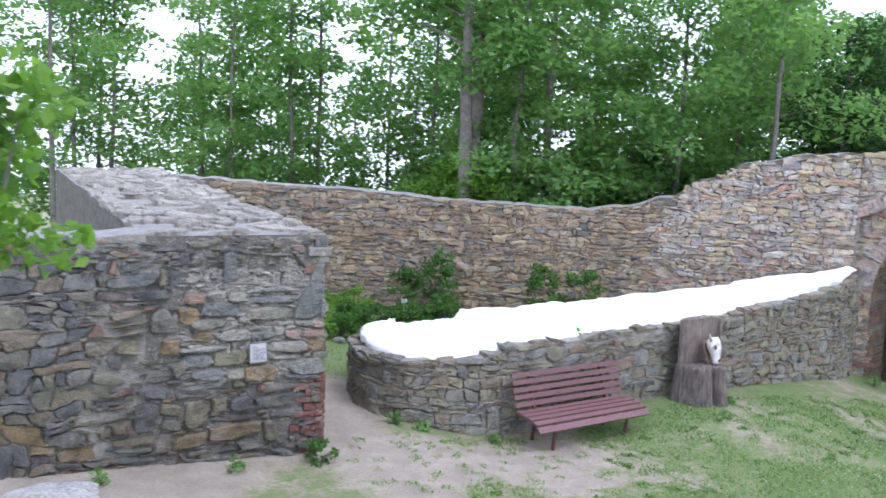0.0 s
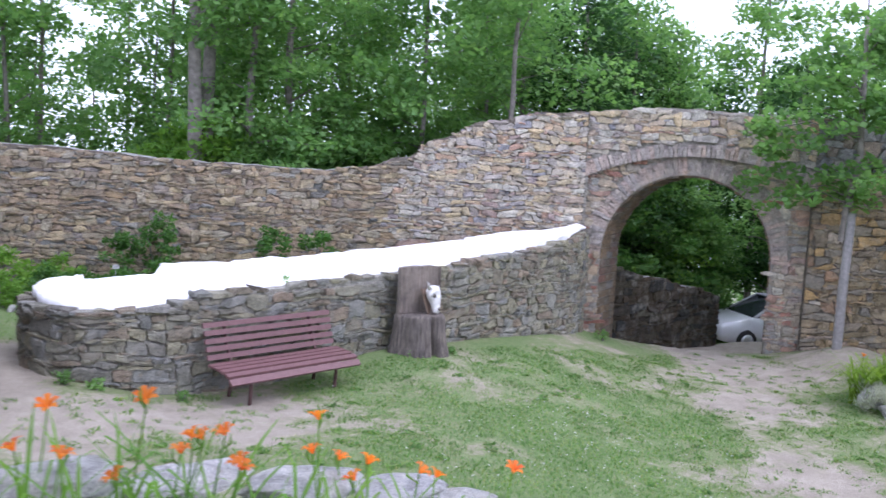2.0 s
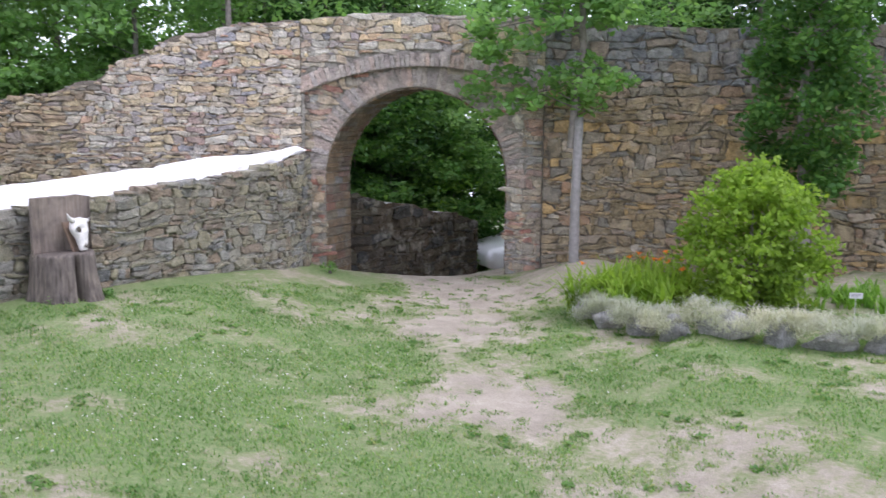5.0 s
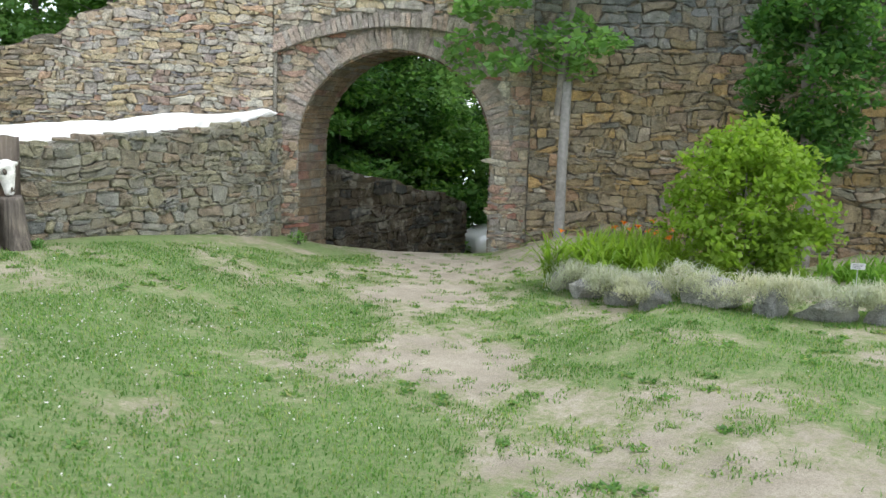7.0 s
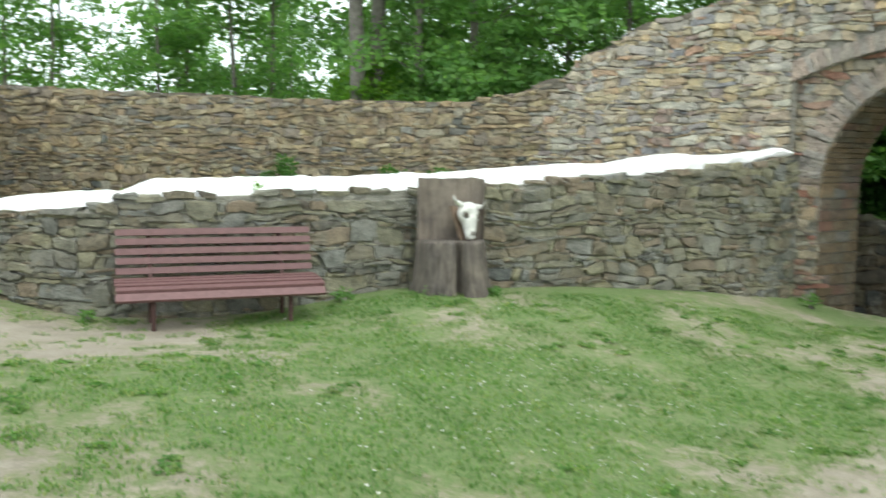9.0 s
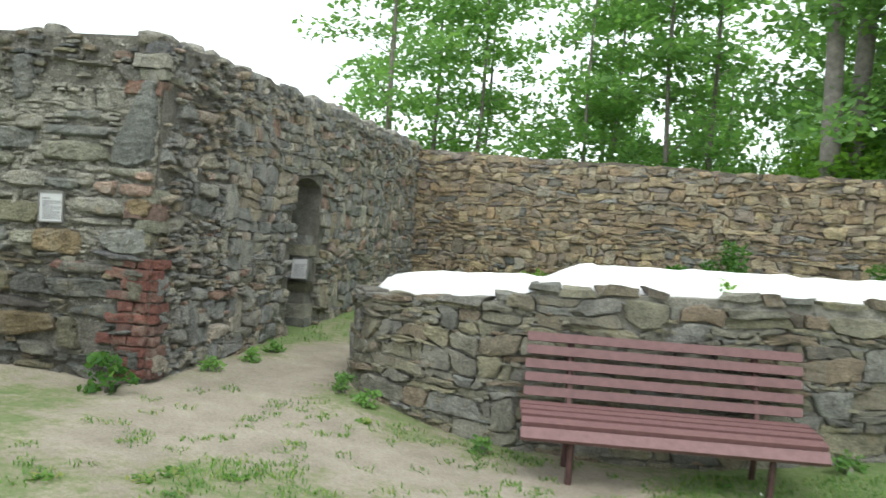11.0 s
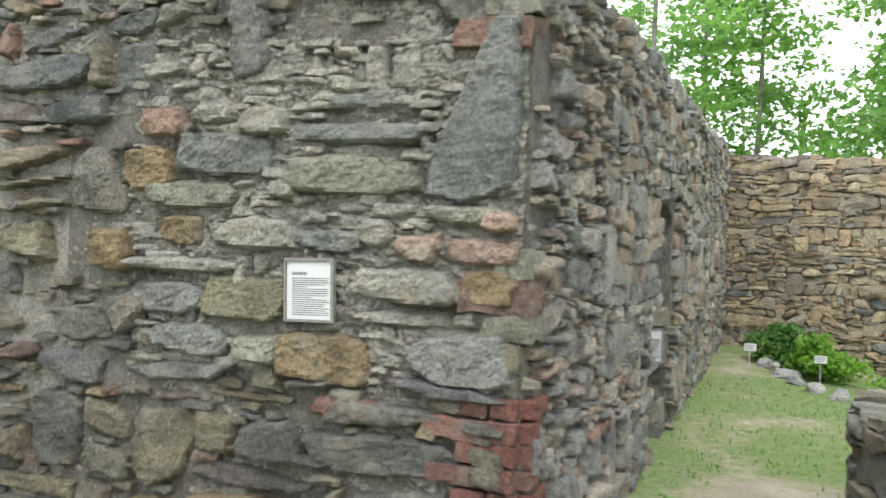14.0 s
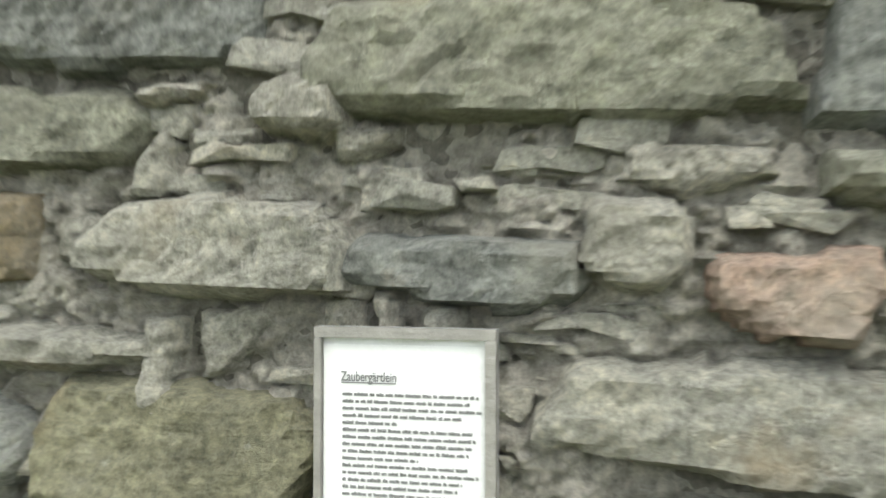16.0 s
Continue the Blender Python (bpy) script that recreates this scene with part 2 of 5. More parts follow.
def smooth_step(a, b, x):
    f = min(1, max(0, (x - a) / (b - a)))
    return f * f * (3 - 2 * f)


def ground_z(x, y):
    """Height of the ground: a court that falls gently to the gate, a terrace where the walk starts, a sunk lane past the gate."""
    z = 0.47 - 0.043 * x + 0.022 * y
    z -= 0.16 * smooth_step(1.5, 2.6, x) * smooth_step(5.6, 3.6, x) * smooth_step(-3, 0, y)
    z += 0.17 * smooth_step(4.6, 6.4, x) * smooth_step(14.0, 7.5, x) * smooth_step(-3.2, 0.2, y)
    z += 0.34 * math.exp(-(((x - 14.9) / 0.95) ** 2 + ((y + 2.2) / 1.0) ** 2))
    terrace = lerp([(-6, 2.75), (-3.6, 2.7), (-2.2, 2.0), (-0.5, 1.75), (0.8, 1.25), (2.5, 0.25), (4, 0.0)], x)
    edge = -5.6
    terrace *= 0.84 + 0.16 * smooth_step(-6, -8.5, y)
    z = max(z, z + (terrace - z) * smooth_step(edge + 0.15, edge - 0.15, y)) if terrace > z else z
    far = max(0.0, (x - 14.2) * 0.70 + (y + 0.1) * 0.72)
    aside = (x - 13.5) * 0.68 - (y - 0.74) * 0.73
    z -= 0.24 * smooth_step(-3.4, 0.0, far) * math.exp(-(aside / 2.1) ** 4)
    z -= 0.6 * smooth_step(0.1, 2.2, far) + 0.1 * smooth_step(3, 14, far)
    behind = smooth_step(1.0, 9.0, (x - 3.4) * 0.48 + (y - 8.45) * 0.88)
    z -= 1.6 * behind + 13 * smooth_step(7, 45, (x - 3.4) * 0.48 + (y - 8.45) * 0.88)
    d = math.hypot(x - 4, y)
    if d > 70:
        z -= (d - 70) * 0.09
    return z + 0.03 * noise.noise((x * 0.9, y * 0.9, 3)) + 0.012 * noise.noise((x * 4, y * 4, 8))


class Line:
    """A wall's face in plan: a smooth line through points, with the way along it and the way out of it at every length s."""

    def __init__(self, pts, side=1, round_=True):
        p = [Vector(q) for q in pts]
        out = []
        for i in range(len(p) - 1):
            a, b = p[max(i - 1, 0)], p[min(i + 2, len(p) - 1)]
            for k in range(12):
                t = k / 12
                if round_:
                    m0, m1 = (p[i + 1] - a) / 2, (b - p[i]) / 2
                    out.append((2 * t**3 - 3 * t * t + 1) * p[i] + (t**3 - 2 * t * t + t) * m0 + (3 * t * t - 2 * t**3) * p[i + 1] + (t**3 - t * t) * m1)
                else:
                    out.append(p[i].lerp(p[i + 1], t))
        out.append(p[-1])
        self.p, self.s, self.side = out, [0], side
        for a, b in zip(out, out[1:]):
            self.s.append(self.s[-1] + (b - a).length)
        self.length = self.s[-1]

    def at(self, s):
        s = min(max(s, 0), self.length - 1e-5)
        i = max(0, min(int(np.searchsorted(self.s, s, "right")) - 1, len(self.p) - 2))
        a, b = self.p[i], self.p[i + 1]
        f = (s - self.s[i]) / max(self.s[i + 1] - self.s[i], 1e-9)
        d = (b - a).normalized()
        return a.lerp(b, f), Vector((d.y, -d.x)) * self.side

    def place(self, s, z, out=0.0):
        q, nrm = self.at(s)
        extra = s - min(max(s, 0), self.length)
        along = Vector((-nrm.y, nrm.x)) * self.side
        q = q + nrm * out + along * extra
        return (q.x, q.y, z)


def wall_body(name, line, s0, s1, low, high, thick, material, top_material, label, step=0.12, front=0.0, cuts=(), skew=lambda s: 0.0):
    """A wall with thickness: columns from low(s) to high(s). cuts: lengths at which low() jumps; skew: how far its back is shifted along it."""
    ss = list(np.arange(s0, s1, step)) + [s1]
    for c in cuts:
        ss += [c - 1e-3, c + 1e-3]
    ss = sorted(s for s in ss if s0 <= s <= s1)
    verts, faces, tops = [], [], []
    for s in ss:
        lo, hi = low(s), high(s) + 0.035 * noise.noise((s * 3, 1, 2)) + 0.02 * noise.noise((s * 11, 4, 2))
        rows = 5
        for out in (front, -thick):
            for k in range(rows + 1):
                z = lo + (hi - lo) * k / rows
                if out < 0 and k == rows:
                    z += 0.03 * noise.noise((s * 2, 9, 2))
                verts.append(line.place(s + (skew(s) if out < front else 0), z, out))
    w = 12
    for i in range(len(ss) - 1):
        a, b = i * w, (i + 1) * w
        for k in range(5):
            faces.append((a + k, b + k, b + k + 1, a + k + 1))
            faces.append((a + 6 + k + 1, b + 6 + k + 1, b + 6 + k, a + 6 + k))
        tops.append(len(faces))
        faces.append((a + 5, b + 5, b + 11, a + 11))
        faces.append((a, a + 6, b + 6, b))
    for a in (0, (len(ss) - 1) * w):
        for k in range(5):
            faces.append((a + k, a + k + 1, a + 7 + k, a + 6 + k))
    if line.side < 0:
        faces = [f[::-1] for f in faces]
    ob = mesh_of(name, verts, faces, material)
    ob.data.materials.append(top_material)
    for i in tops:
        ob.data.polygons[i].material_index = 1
    return tagged(ob, label, "wall", kind="structure")


def clip_half(poly, mx, mz, nx, nz):
    out = []
    for (ax, az), (bx, bz) in zip(poly, poly[1:] + poly[:1]):
        da, db = (ax - mx) * nx + (az - mz) * nz, (bx - mx) * nx + (bz - mz) * nz
        if da <= 0:
            out.append((ax, az))
        if (da < 0 < db) or (db < 0 < da):
            f = da / (da - db)
            out.append((ax + (bx - ax) * f, az + (bz - az) * f))
    return out


def rubble(s0, s1, z0, z1, w, h, seed, wave=0.62):
    """Stones of a rough, roughly coursed rubble bond: polygons in length and height.
    Beds wander up and down; some stones rise through two beds, others lie as two thin slabs on one another."""
    r = random.Random(seed)
    beds = [z0]
    while beds[-1] < z1:
        beds.append(beds[-1] + h * r.choice((0.5, 0.7, 0.9, 1.1, 1.35, 1.7)))

    def bed(j, s):
        return beds[j] + h * wave * (noise.noise((s * 0.3 / w, j * 0.31, seed)) * 1.6 + 0.75 * noise.noise((s * 0.9 / w, j * 5.1, seed + 9)))

    cells, taken = [], {}
    for j in range(len(beds) - 1):
        spans, s, lean = sorted(taken.get(j, [])), s0 - r.uniform(0, w), 0.0
        while s < s1 - 0.03:
            inside = [b for a, b in spans if a - 1e-6 <= s < b - 1e-6]
            if inside:
                s, lean = inside[0], 0.0
                continue
            e = s + w * r.choice((0.35, 0.55, 0.75, 0.9, 1.1, 1.4, 1.9)) * r.uniform(0.85, 1.15)
            stop = min([a for a, b in spans if a > s] + [s1])
            if e > stop - 0.3 * w:
                e = stop
            rise = 2 if j + 2 < len(beds) and r.random() < 0.1 and 0.6 * w < e - s < 1.5 * w else 1
            if rise == 2:
                taken.setdefault(j + 1, []).append((s, e))
            d, m = e - s, (s + e) / 2 + r.uniform(-0.15, 0.15) * (e - s)
            levels = [(0.0, 1.0)]
            turn = 0.0 if e == stop else r.uniform(-0.9, 0.9) * min(h, 0.45 * d)
            if rise == 1 and r.random() < 0.2 and d > 0.7 * w:
                c = r.uniform(0.38, 0.62)
                levels = [(0.0, c), (c, 1.0)]
            for lo, hi in levels:
                def at(x, f):
                    a, b = bed(j, x), bed(j + rise, x)
                    return a + (b - a) * f
                a, b = max(s, s0), min(e, s1)
                if b - a < 0.03:
                    continue
                t = at(m, hi) - at(m, lo)
                cut = [(r.choice((0.02, 0.08, 0.2, 0.3)) * d, r.choice((0.04, 0.1, 0.3)) * t) for _ in range(4)]
                a0, a1, b0, b1 = a + lean * (lo - 0.5), a + lean * (hi - 0.5), b + turn * (lo - 0.5), b + turn * (hi - 0.5)
                poly = [(a0 + cut[0][0], at(a, lo)), (m, at(m, lo)), (b0 - cut[1][0], at(b, lo)), (b0 + 0.1 * (b1 - b0), at(b, lo) + cut[1][1]), (b1 - 0.1 * (b1 - b0), at(b, hi) - cut[2][1]),
                        (b1 - cut[2][0], at(b, hi)), (m, at(m, hi)), (a1 + cut[3][0], at(a, hi)), (a1 - 0.1 * (a1 - a0), at(a, hi) - cut[3][1]), (a0 + 0.1 * (a1 - a0), at(a, lo) + cut[0][1])]
                cells.append([(min(max(x, s0), s1), z) for x, z in poly])
            s, lean = e, turn
    return cells


def stone_shape(line, poly, r, joint, proud, lean=0.3, front=0.0):
    """A stone with a rounded, broken outline and an uneven face, set a little proud of the mortar."""
    cs, cz = sum(p[0] for p in poly) / len(poly), sum(p[1] for p in poly) / len(poly)
    ring = []
    for (ax, az), (bx, bz) in zip(poly, poly[1:] + poly[:1]):
        d = math.hypot(bx - ax, bz - az)
        if d < 0.015:
            continue
        for f in ((0.07, 0.36, 0.66, 0.93) if d > 0.16 else (0.1, 0.5, 0.9) if d > 0.07 else (0.3,)):
            ring.append((ax + (bx - ax) * f + r.uniform(-1, 1) * 0.05 * d, az + (bz - az) * f + r.uniform(-1, 1) * 0.05 * d))
    if len(ring) < 4:
        return None
    size = math.sqrt(max(1e-4, (max(p[0] for p in ring) - min(p[0] for p in ring)) * (max(p[1] for p in ring) - min(p[1] for p in ring))))
    n = len(ring)
    ts, tz = r.uniform(-lean, lean), r.uniform(-lean, lean)
    verts = []
    for grow, depth in ((0, -0.02), (joint * 0.2, 0.8), (joint * 0.5 + size * 0.03, 1.0)):
        for s, z in ring:
            d = math.hypot(s - cs, z - cz) + 1e-6
            f = max(0.2, 1 - (joint * 0.4 + grow) / d)
            u, v = (s - cs) * f, (z - cz) * f
            out = depth * proud if depth > 0 else -0.03
            out += (u * ts + v * tz) * 0.35 * max(depth, 0) + (r.uniform(-0.1, 0.1) * proud if depth > 0.9 else 0)
            verts.append(line.place(cs + u, cz + v, front + out))
    verts.append(line.place(cs + r.uniform(-0.2, 0.2) * size, cz + r.uniform(-0.15, 0.15) * size, front + proud * r.uniform(1.0, 1.3)))
    faces = []
    for i in range(n):
        j = (i + 1) % n
        faces += [(i, j, n + j, n + i), (n + i, n + j, 2 * n + j, 2 * n + i), (2 * n + i, 2 * n + j, 3 * n)]
    if line.side < 0:
        faces = [f[::-1] for f in faces]
    return verts, faces


def rough_stone(line, poly, r, joint, proud, amp=0.011):
    """A broken stone seen from close by: an uneven, ridged face that breaks off at a chipped outline."""
    x0, x1, z0, z1 = min(p[0] for p in poly), max(p[0] for p in poly), min(p[1] for p in poly), max(p[1] for p in poly)
    area = sum(a[0] * b[1] - b[0] * a[1] for a, b in zip(poly, poly[1:] + poly[:1]))
    if (x1 - x0) * (z1 - z0) < 0.0009 or abs(area) < 1e-5:
        return None
    turn = 1 if area > 0 else -1
    step = max(0.0095, min(0.014, 0.07 * math.sqrt((x1 - x0) * (z1 - z0))))
    nu, nv = int((x1 - x0) / step) + 2, int((z1 - z0) / step) + 2
    edges = []
    for (ax, az), (bx, bz) in zip(poly, poly[1:] + poly[:1]):
        d = math.hypot(bx - ax, bz - az)
        if d > 1e-4:
            edges.append((ax, az, -(bz - az) / d * turn, (bx - ax) / d * turn))
    cs, cz = (x0 + x1) / 2, (z0 + z1) / 2
    o, ts, tz = Vector((r.uniform(0, 50), r.uniform(0, 50), r.uniform(0, 50))), r.uniform(-0.12, 0.12), r.uniform(-0.2, 0.2)
    dist, verts, ids, faces = {}, [], {}, []
    for v in range(nv):
        for u in range(nu):
            s, z = x0 + u * step, z0 + v * step
            d = min((s - ax) * nx + (z - az) * nz for ax, az, nx, nz in edges) - joint * 0.5
            q = Vector((s * 11, z * 16, 0)) + o
            d -= 0.007 + 0.009 * noise.noise(q * 1.3) + 0.005 * noise.noise(q * 3.7)
            dist[u, v] = d
            if d < -1.2 * step:
                continue
            if d <= 0:
                out = -0.025
            else:
                edge = smooth_step(-0.004, 0.016, d)
                ridge = noise.noise(q * 0.7) * 0.9 + noise.noise(q * 2.1) * 0.7 + abs(noise.noise(q * 4.3)) * 0.8 + noise.noise(q * 9) * 0.35
                out = proud * (0.35 + 0.65 * edge) + (s - cs) * ts + (z - cz) * tz + amp * ridge
            ids[u, v] = len(verts)
            verts.append(line.place(s, z, out))
    for v in range(nv - 1):
        for u in range(nu - 1):
            c = ((u, v), (u + 1, v), (u + 1, v + 1), (u, v + 1))
            if all(k in ids for k in c) and any(dist[k] > 0 for k in c):
                faces.append(tuple(ids[k] for k in c))
    if not faces:
        return None
    if line.side < 0:
        faces = [f[::-1] for f in faces]
    return verts, faces


def lay(shapes, parent, material, near, single=300, name="stone"):
    """Lays stones on a wall: those nearest to the stretch near=(x, y, z) as pieces of their own, the others joined."""
    q = Vector(near)
    shapes = sorted((s for s in shapes if s), key=lambda s: (Vector(s[0][-1]) - q).length)
    for verts, faces in shapes[:single]:
        mesh_of(name, verts, faces, material, parent)
    verts, faces = [], []
    for v, f in shapes[single:]:
        k = len(verts)
        verts += v
        faces += [tuple(i + k for i in g) for g in f]
    if verts:
        tagged(mesh_of(name + "work", verts, faces, material, parent), kind="stuff")


def face_stones(line, s0, s1, low, high, w, h, seed, joint=0.012, proud=0.035, skip=None, front=0.0, zr=None, close=None, chinks=0.8):
    r = random.Random(seed)
    z0, z1 = zr or (min(low(s) for s in np.linspace(s0, s1, 30)) - 0.1, max(high(s) for s in np.linspace(s0, s1, 30)) + 0.1)
    out = []
    for poly in rubble(s0, s1, z0, z1, w, h, seed):
        cs, cz = sum(p[0] for p in poly) / len(poly), sum(p[1] for p in poly) / len(poly)
        top = high(cs) + r.uniform(-0.01, 0.03)
        if cz > top - 0.02 or cz < low(cs) - 0.12 or (skip and skip(cs, cz, poly)):
            continue
        poly = clip_half(poly, cs, top, 0, 1)
        for a, b in (r.sample(poly, 2) if len(poly) >= 3 and r.random() < chinks else ()):
            u, v = r.uniform(0.03, 0.09), r.uniform(0.01, 0.024)
            if b + v < top and s0 + u < a < s1 - u and not (skip and skip(a, b, [(a - u, b - v), (a + u, b + v)])):
                chip = [(a - u, b - v * 0.7), (a + u * 0.7, b - v), (a + u, b + v * 0.6), (a - u * 0.6, b + v)]
                out.append(stone_shape(line, chip, r, 0.0, proud * r.uniform(0.5, 1.1), 0.4, front))
        if len(poly) >= 3:
            if close and close(cs, cz):
                out.append(rough_stone(line, poly, r, joint * r.uniform(0.6, 1.8), proud * r.uniform(0.5, 1.5)))
                continue
            out.append(stone_shape(line, poly, r, joint * r.uniform(0.6, 1.6), proud * r.uniform(0.5, 1.5), 0.3, front))
    return out


# ---- ground ----
TRACK = [(13.4, 0.0), (11.7, -1.7), (9.3, -3.6), (8.1, -5.2), (7.7, -6.6), (7.3, -8.3), (6.5, -11)]


def off_track(x, y):
    best = 99
    for (ax, ay), (bx, by) in zip(TRACK, TRACK[1:]):
        f = min(1, max(0, ((x - ax) * (bx - ax) + (y - ay) * (by - ay)) / ((bx - ax) ** 2 + (by - ay) ** 2)))
        best = min(best, math.hypot(x - ax - f * (bx - ax), y - ay - f * (by - ay)))
    return best


def grassiness(x, y):
    """How much grass grows: worn earth along the paths and before the bench, green in the middle of the court."""
    n = noise.fractal((x * 0.7, y * 0.7, 1.7), 0.7, 2.2, 5)
    g = 0.645 + 0.2 * math.exp(-(((x - 5.9) / 1.9) ** 2 + ((y + 3.3) / 2.6) ** 2))
    g -= 0.42 * math.exp(-(off_track(x, y) / 0.78) ** 2)
    g -= 0.08 * smooth_step(8.5, 10.5, x)
    g -= 0.5 * math.exp(-(((x - 3.0) / 1.9) ** 2 + ((y + 1.3) / 1.25) ** 2))
    g -= 0.3 * math.exp(-(((x - 2.6) / 1.3) ** 2 + ((y + 4.6) / 1.4) ** 2))
    g -= 0.7 * math.exp(-(((x - 1.1) / 0.7) ** 2)) * smooth_step(-2.6, -0.5, y) * smooth_step(3.5, 2.5, y)
    g -= 0.5 * smooth_step(-1.5, -0.3, y) * smooth_step(0.8, -0.4, x) * smooth_step(1, 0, y)
    g += 0.3 * smooth_step(2.0, 2.6, y) * smooth_step(0.6, 1.2, abs(x - 1.1)) * smooth_step(11, 9, x)
    far = (x - 14.2) * 0.70 + (y + 0.1) * 0.72
    g -= 0.9 * smooth_step(0.2, 1.0, far)
    g -= 0.5 * math.exp(-(((x - 13.4) / 1.3) ** 2 + ((y + 1.4) / 1.2) ** 2))
    return min(1, max(0, g + n * 0.46 + 0.18 * noise.noise((x * 3.1, y * 3.1, 4))))


gm, gn, gl, gb = mat("earth_and_grass", 0.95)
gpos = where(gn)
dirt = ramp(gn, gl, tex_noise(gn, gl, 2.2, 9, 0.65, gpos), [(0.3, (0.26, 0.225, 0.175)), (0.7, (0.41, 0.36, 0.285))])
dirt = mix(gn, gl, 1.0, dirt, ramp(gn, gl, tex_noise(gn, gl, 55, 8, 0.75, gpos), [(0.28, (0.6, 0.58, 0.55)), (0.5, (1, 1, 1)), (0.75, (1.3, 1.3, 1.3))]), "MULTIPLY")
turf = ramp(gn, gl, tex_noise(gn, gl, 16, 9, 0.75, gpos), [(0.25, (0.09, 0.138, 0.046)), (0.5, (0.145, 0.207, 0.072)), (0.8, (0.275, 0.28, 0.15))])
attr = gn.new("ShaderNodeAttribute")
attr.attribute_name = "grass"
edge_ = gn.new("ShaderNodeMath")
edge_.operation = "ADD"
gl.new(attr.outputs["Fac"], edge_.inputs[0])
spread = gn.new("ShaderNodeMath")
spread.operation = "MULTIPLY_ADD"
spread.inputs[1].default_value, spread.inputs[2].default_value = 1.7, -0.85
gl.new(tex_noise(gn, gl, 9, 9, 0.8, gpos), spread.inputs[0])
gl.new(spread.outputs[0], edge_.inputs[1])
sparse = ramp(gn, gl, edge_.outputs[0], [(0.2, (0, 0, 0)), (0.55, (0.8, 0.8, 0.8))])
cover = ramp(gn, gl, edge_.outputs[0], [(0.36, (0, 0, 0)), (0.72, (1, 1, 1))])
straw = ramp(gn, gl, tex_noise(gn, gl, 30, 8, 0.75, gpos), [(0.3, (0.14, 0.17, 0.065)), (0.7, (0.29, 0.28, 0.145))])
gl.new(mix(gn, gl, cover, mix(gn, gl, sparse, dirt, straw), turf), gb.inputs["Base Color"])
bump(gn, gl, gb, tex_noise(gn, gl, 40, 10, 0.75, gpos), 0.8, 0.03)


def ground_sheet():
    xs = sorted(set([-3000, -900, -300, -120, -60, -35] + list(np.arange(-22, -8, 2)) + list(np.arange(-8, 22, 0.16)) + list(np.arange(22, 60, 3)) + [90, 150, 400, 1000, 3000]))
    ys = sorted(set([-3000, -900, -300, -120, -60, -35] + list(np.arange(-24, -13, 2)) + list(np.arange(-13, 12, 0.16)) + list(np.arange(12, 60, 3)) + [90, 150, 400, 1000, 3000]))
    verts = [(x, y, ground_z(x, y)) for y in ys for x in xs]
    n = len(xs)
    faces = [(j * n + i, j * n + i + 1, (j + 1) * n + i + 1, (j + 1) * n + i) for j in range(len(ys) - 1) for i in range(n - 1)]
    ob = mesh_of("ground", verts, faces, gm, smooth=True)
    a = ob.data.attributes.new("grass", "FLOAT", "POINT")
    a.data.foreach_set("value", [grassiness(x, y) if -12 < x < 25 and -16 < y < 16 else 0.5 for x, y, z in verts])
    tagged(ob, "trodden sandy earth with patchy short grass", "ground", kind="structure")


ground_sheet()

# ---- walls ----
TOP_KEEP = 3.07
front_line = Line([(-7.5, 0.0), (0.15, 0.0)], 1, False)
side_line = Line([(0.15, 0.0), (0.13, 4.6), (0.1, 9.9)], 1, False)
rear_line = Line([(-0.3, 9.9), (3.4, 8.5), (6.0, 7.05), (8.8, 5.4), (10.6, 3.65), (12.07, 2.26), (13.6, 0.65), (15.1, -0.95), (16.6, -3.3), (17.9, -6.2), (19.0, -11.0)], 1)
low_line = Line([(2.45, 3.05), (1.62, 2.6), (1.36, 1.75), (1.62, 0.95), (2.45, 0.54), (3.9, 0.52), (5.6, 0.76), (7.3, 0.88), (9.3, 1.17), (10.9, 1.5), (12.1, 2.1)], 1)


def s_near(line, x, y):
    i = min(range(len(line.p)), key=lambda k: (line.p[k] - Vector((x, y))).length)
    return line.s[i]


S_GATE, S_MID, S_END = s_near(rear_line, 12.07, 2.26), s_near(rear_line, 13.6, 0.65), s_near(rear_line, 15.1, -0.95)
HALF, SPRING, S_ARCH, SKEW = 1.68, 1.46, S_MID - 0.13, 0.4
TOPS = [((-0.3, 9.9), 3.2), ((3.4, 8.5), 3.05), ((6.0, 7.05), 2.9), ((8.2, 5.76), 2.84), ((8.8, 5.4), 2.95), ((9.4, 4.84), 3.2), ((9.9, 4.3), 3.6), ((10.6, 3.65), 4.0), ((11.5, 2.8), 4.24), ((13.2, 1.05), 4.44), ((14.6, -0.45), 4.4), ((16.7, -3.6), 4.2), ((19.0, -11.0), 4.2)]
rear_tops = [(s_near(rear_line, *q), z) for q, z in TOPS]
rear_high = lambda s: lerp(rear_tops, s)
floor_low = lambda line: lambda s: ground_z(*line.place(s, 0, 0)[:2]) - 0.3


def arch_low(half, spring, rise, mid):
    def low(s):
        d = abs(s - mid)
        if d >= half:
            return -1.3
        r = (half * half + rise * rise) / (2 * rise)
        return spring + math.sqrt(max(0, r * r - d * d)) - (r - rise)
    return low


gate_low, relief_low = arch_low(HALF, SPRING, HALF, S_ARCH), arch_low(S_MID - S_GATE, 3.0, 0.5, S_MID)
DEEP = 0.14
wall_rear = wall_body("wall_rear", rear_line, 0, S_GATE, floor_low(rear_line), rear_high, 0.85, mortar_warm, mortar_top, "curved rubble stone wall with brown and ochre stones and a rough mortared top")
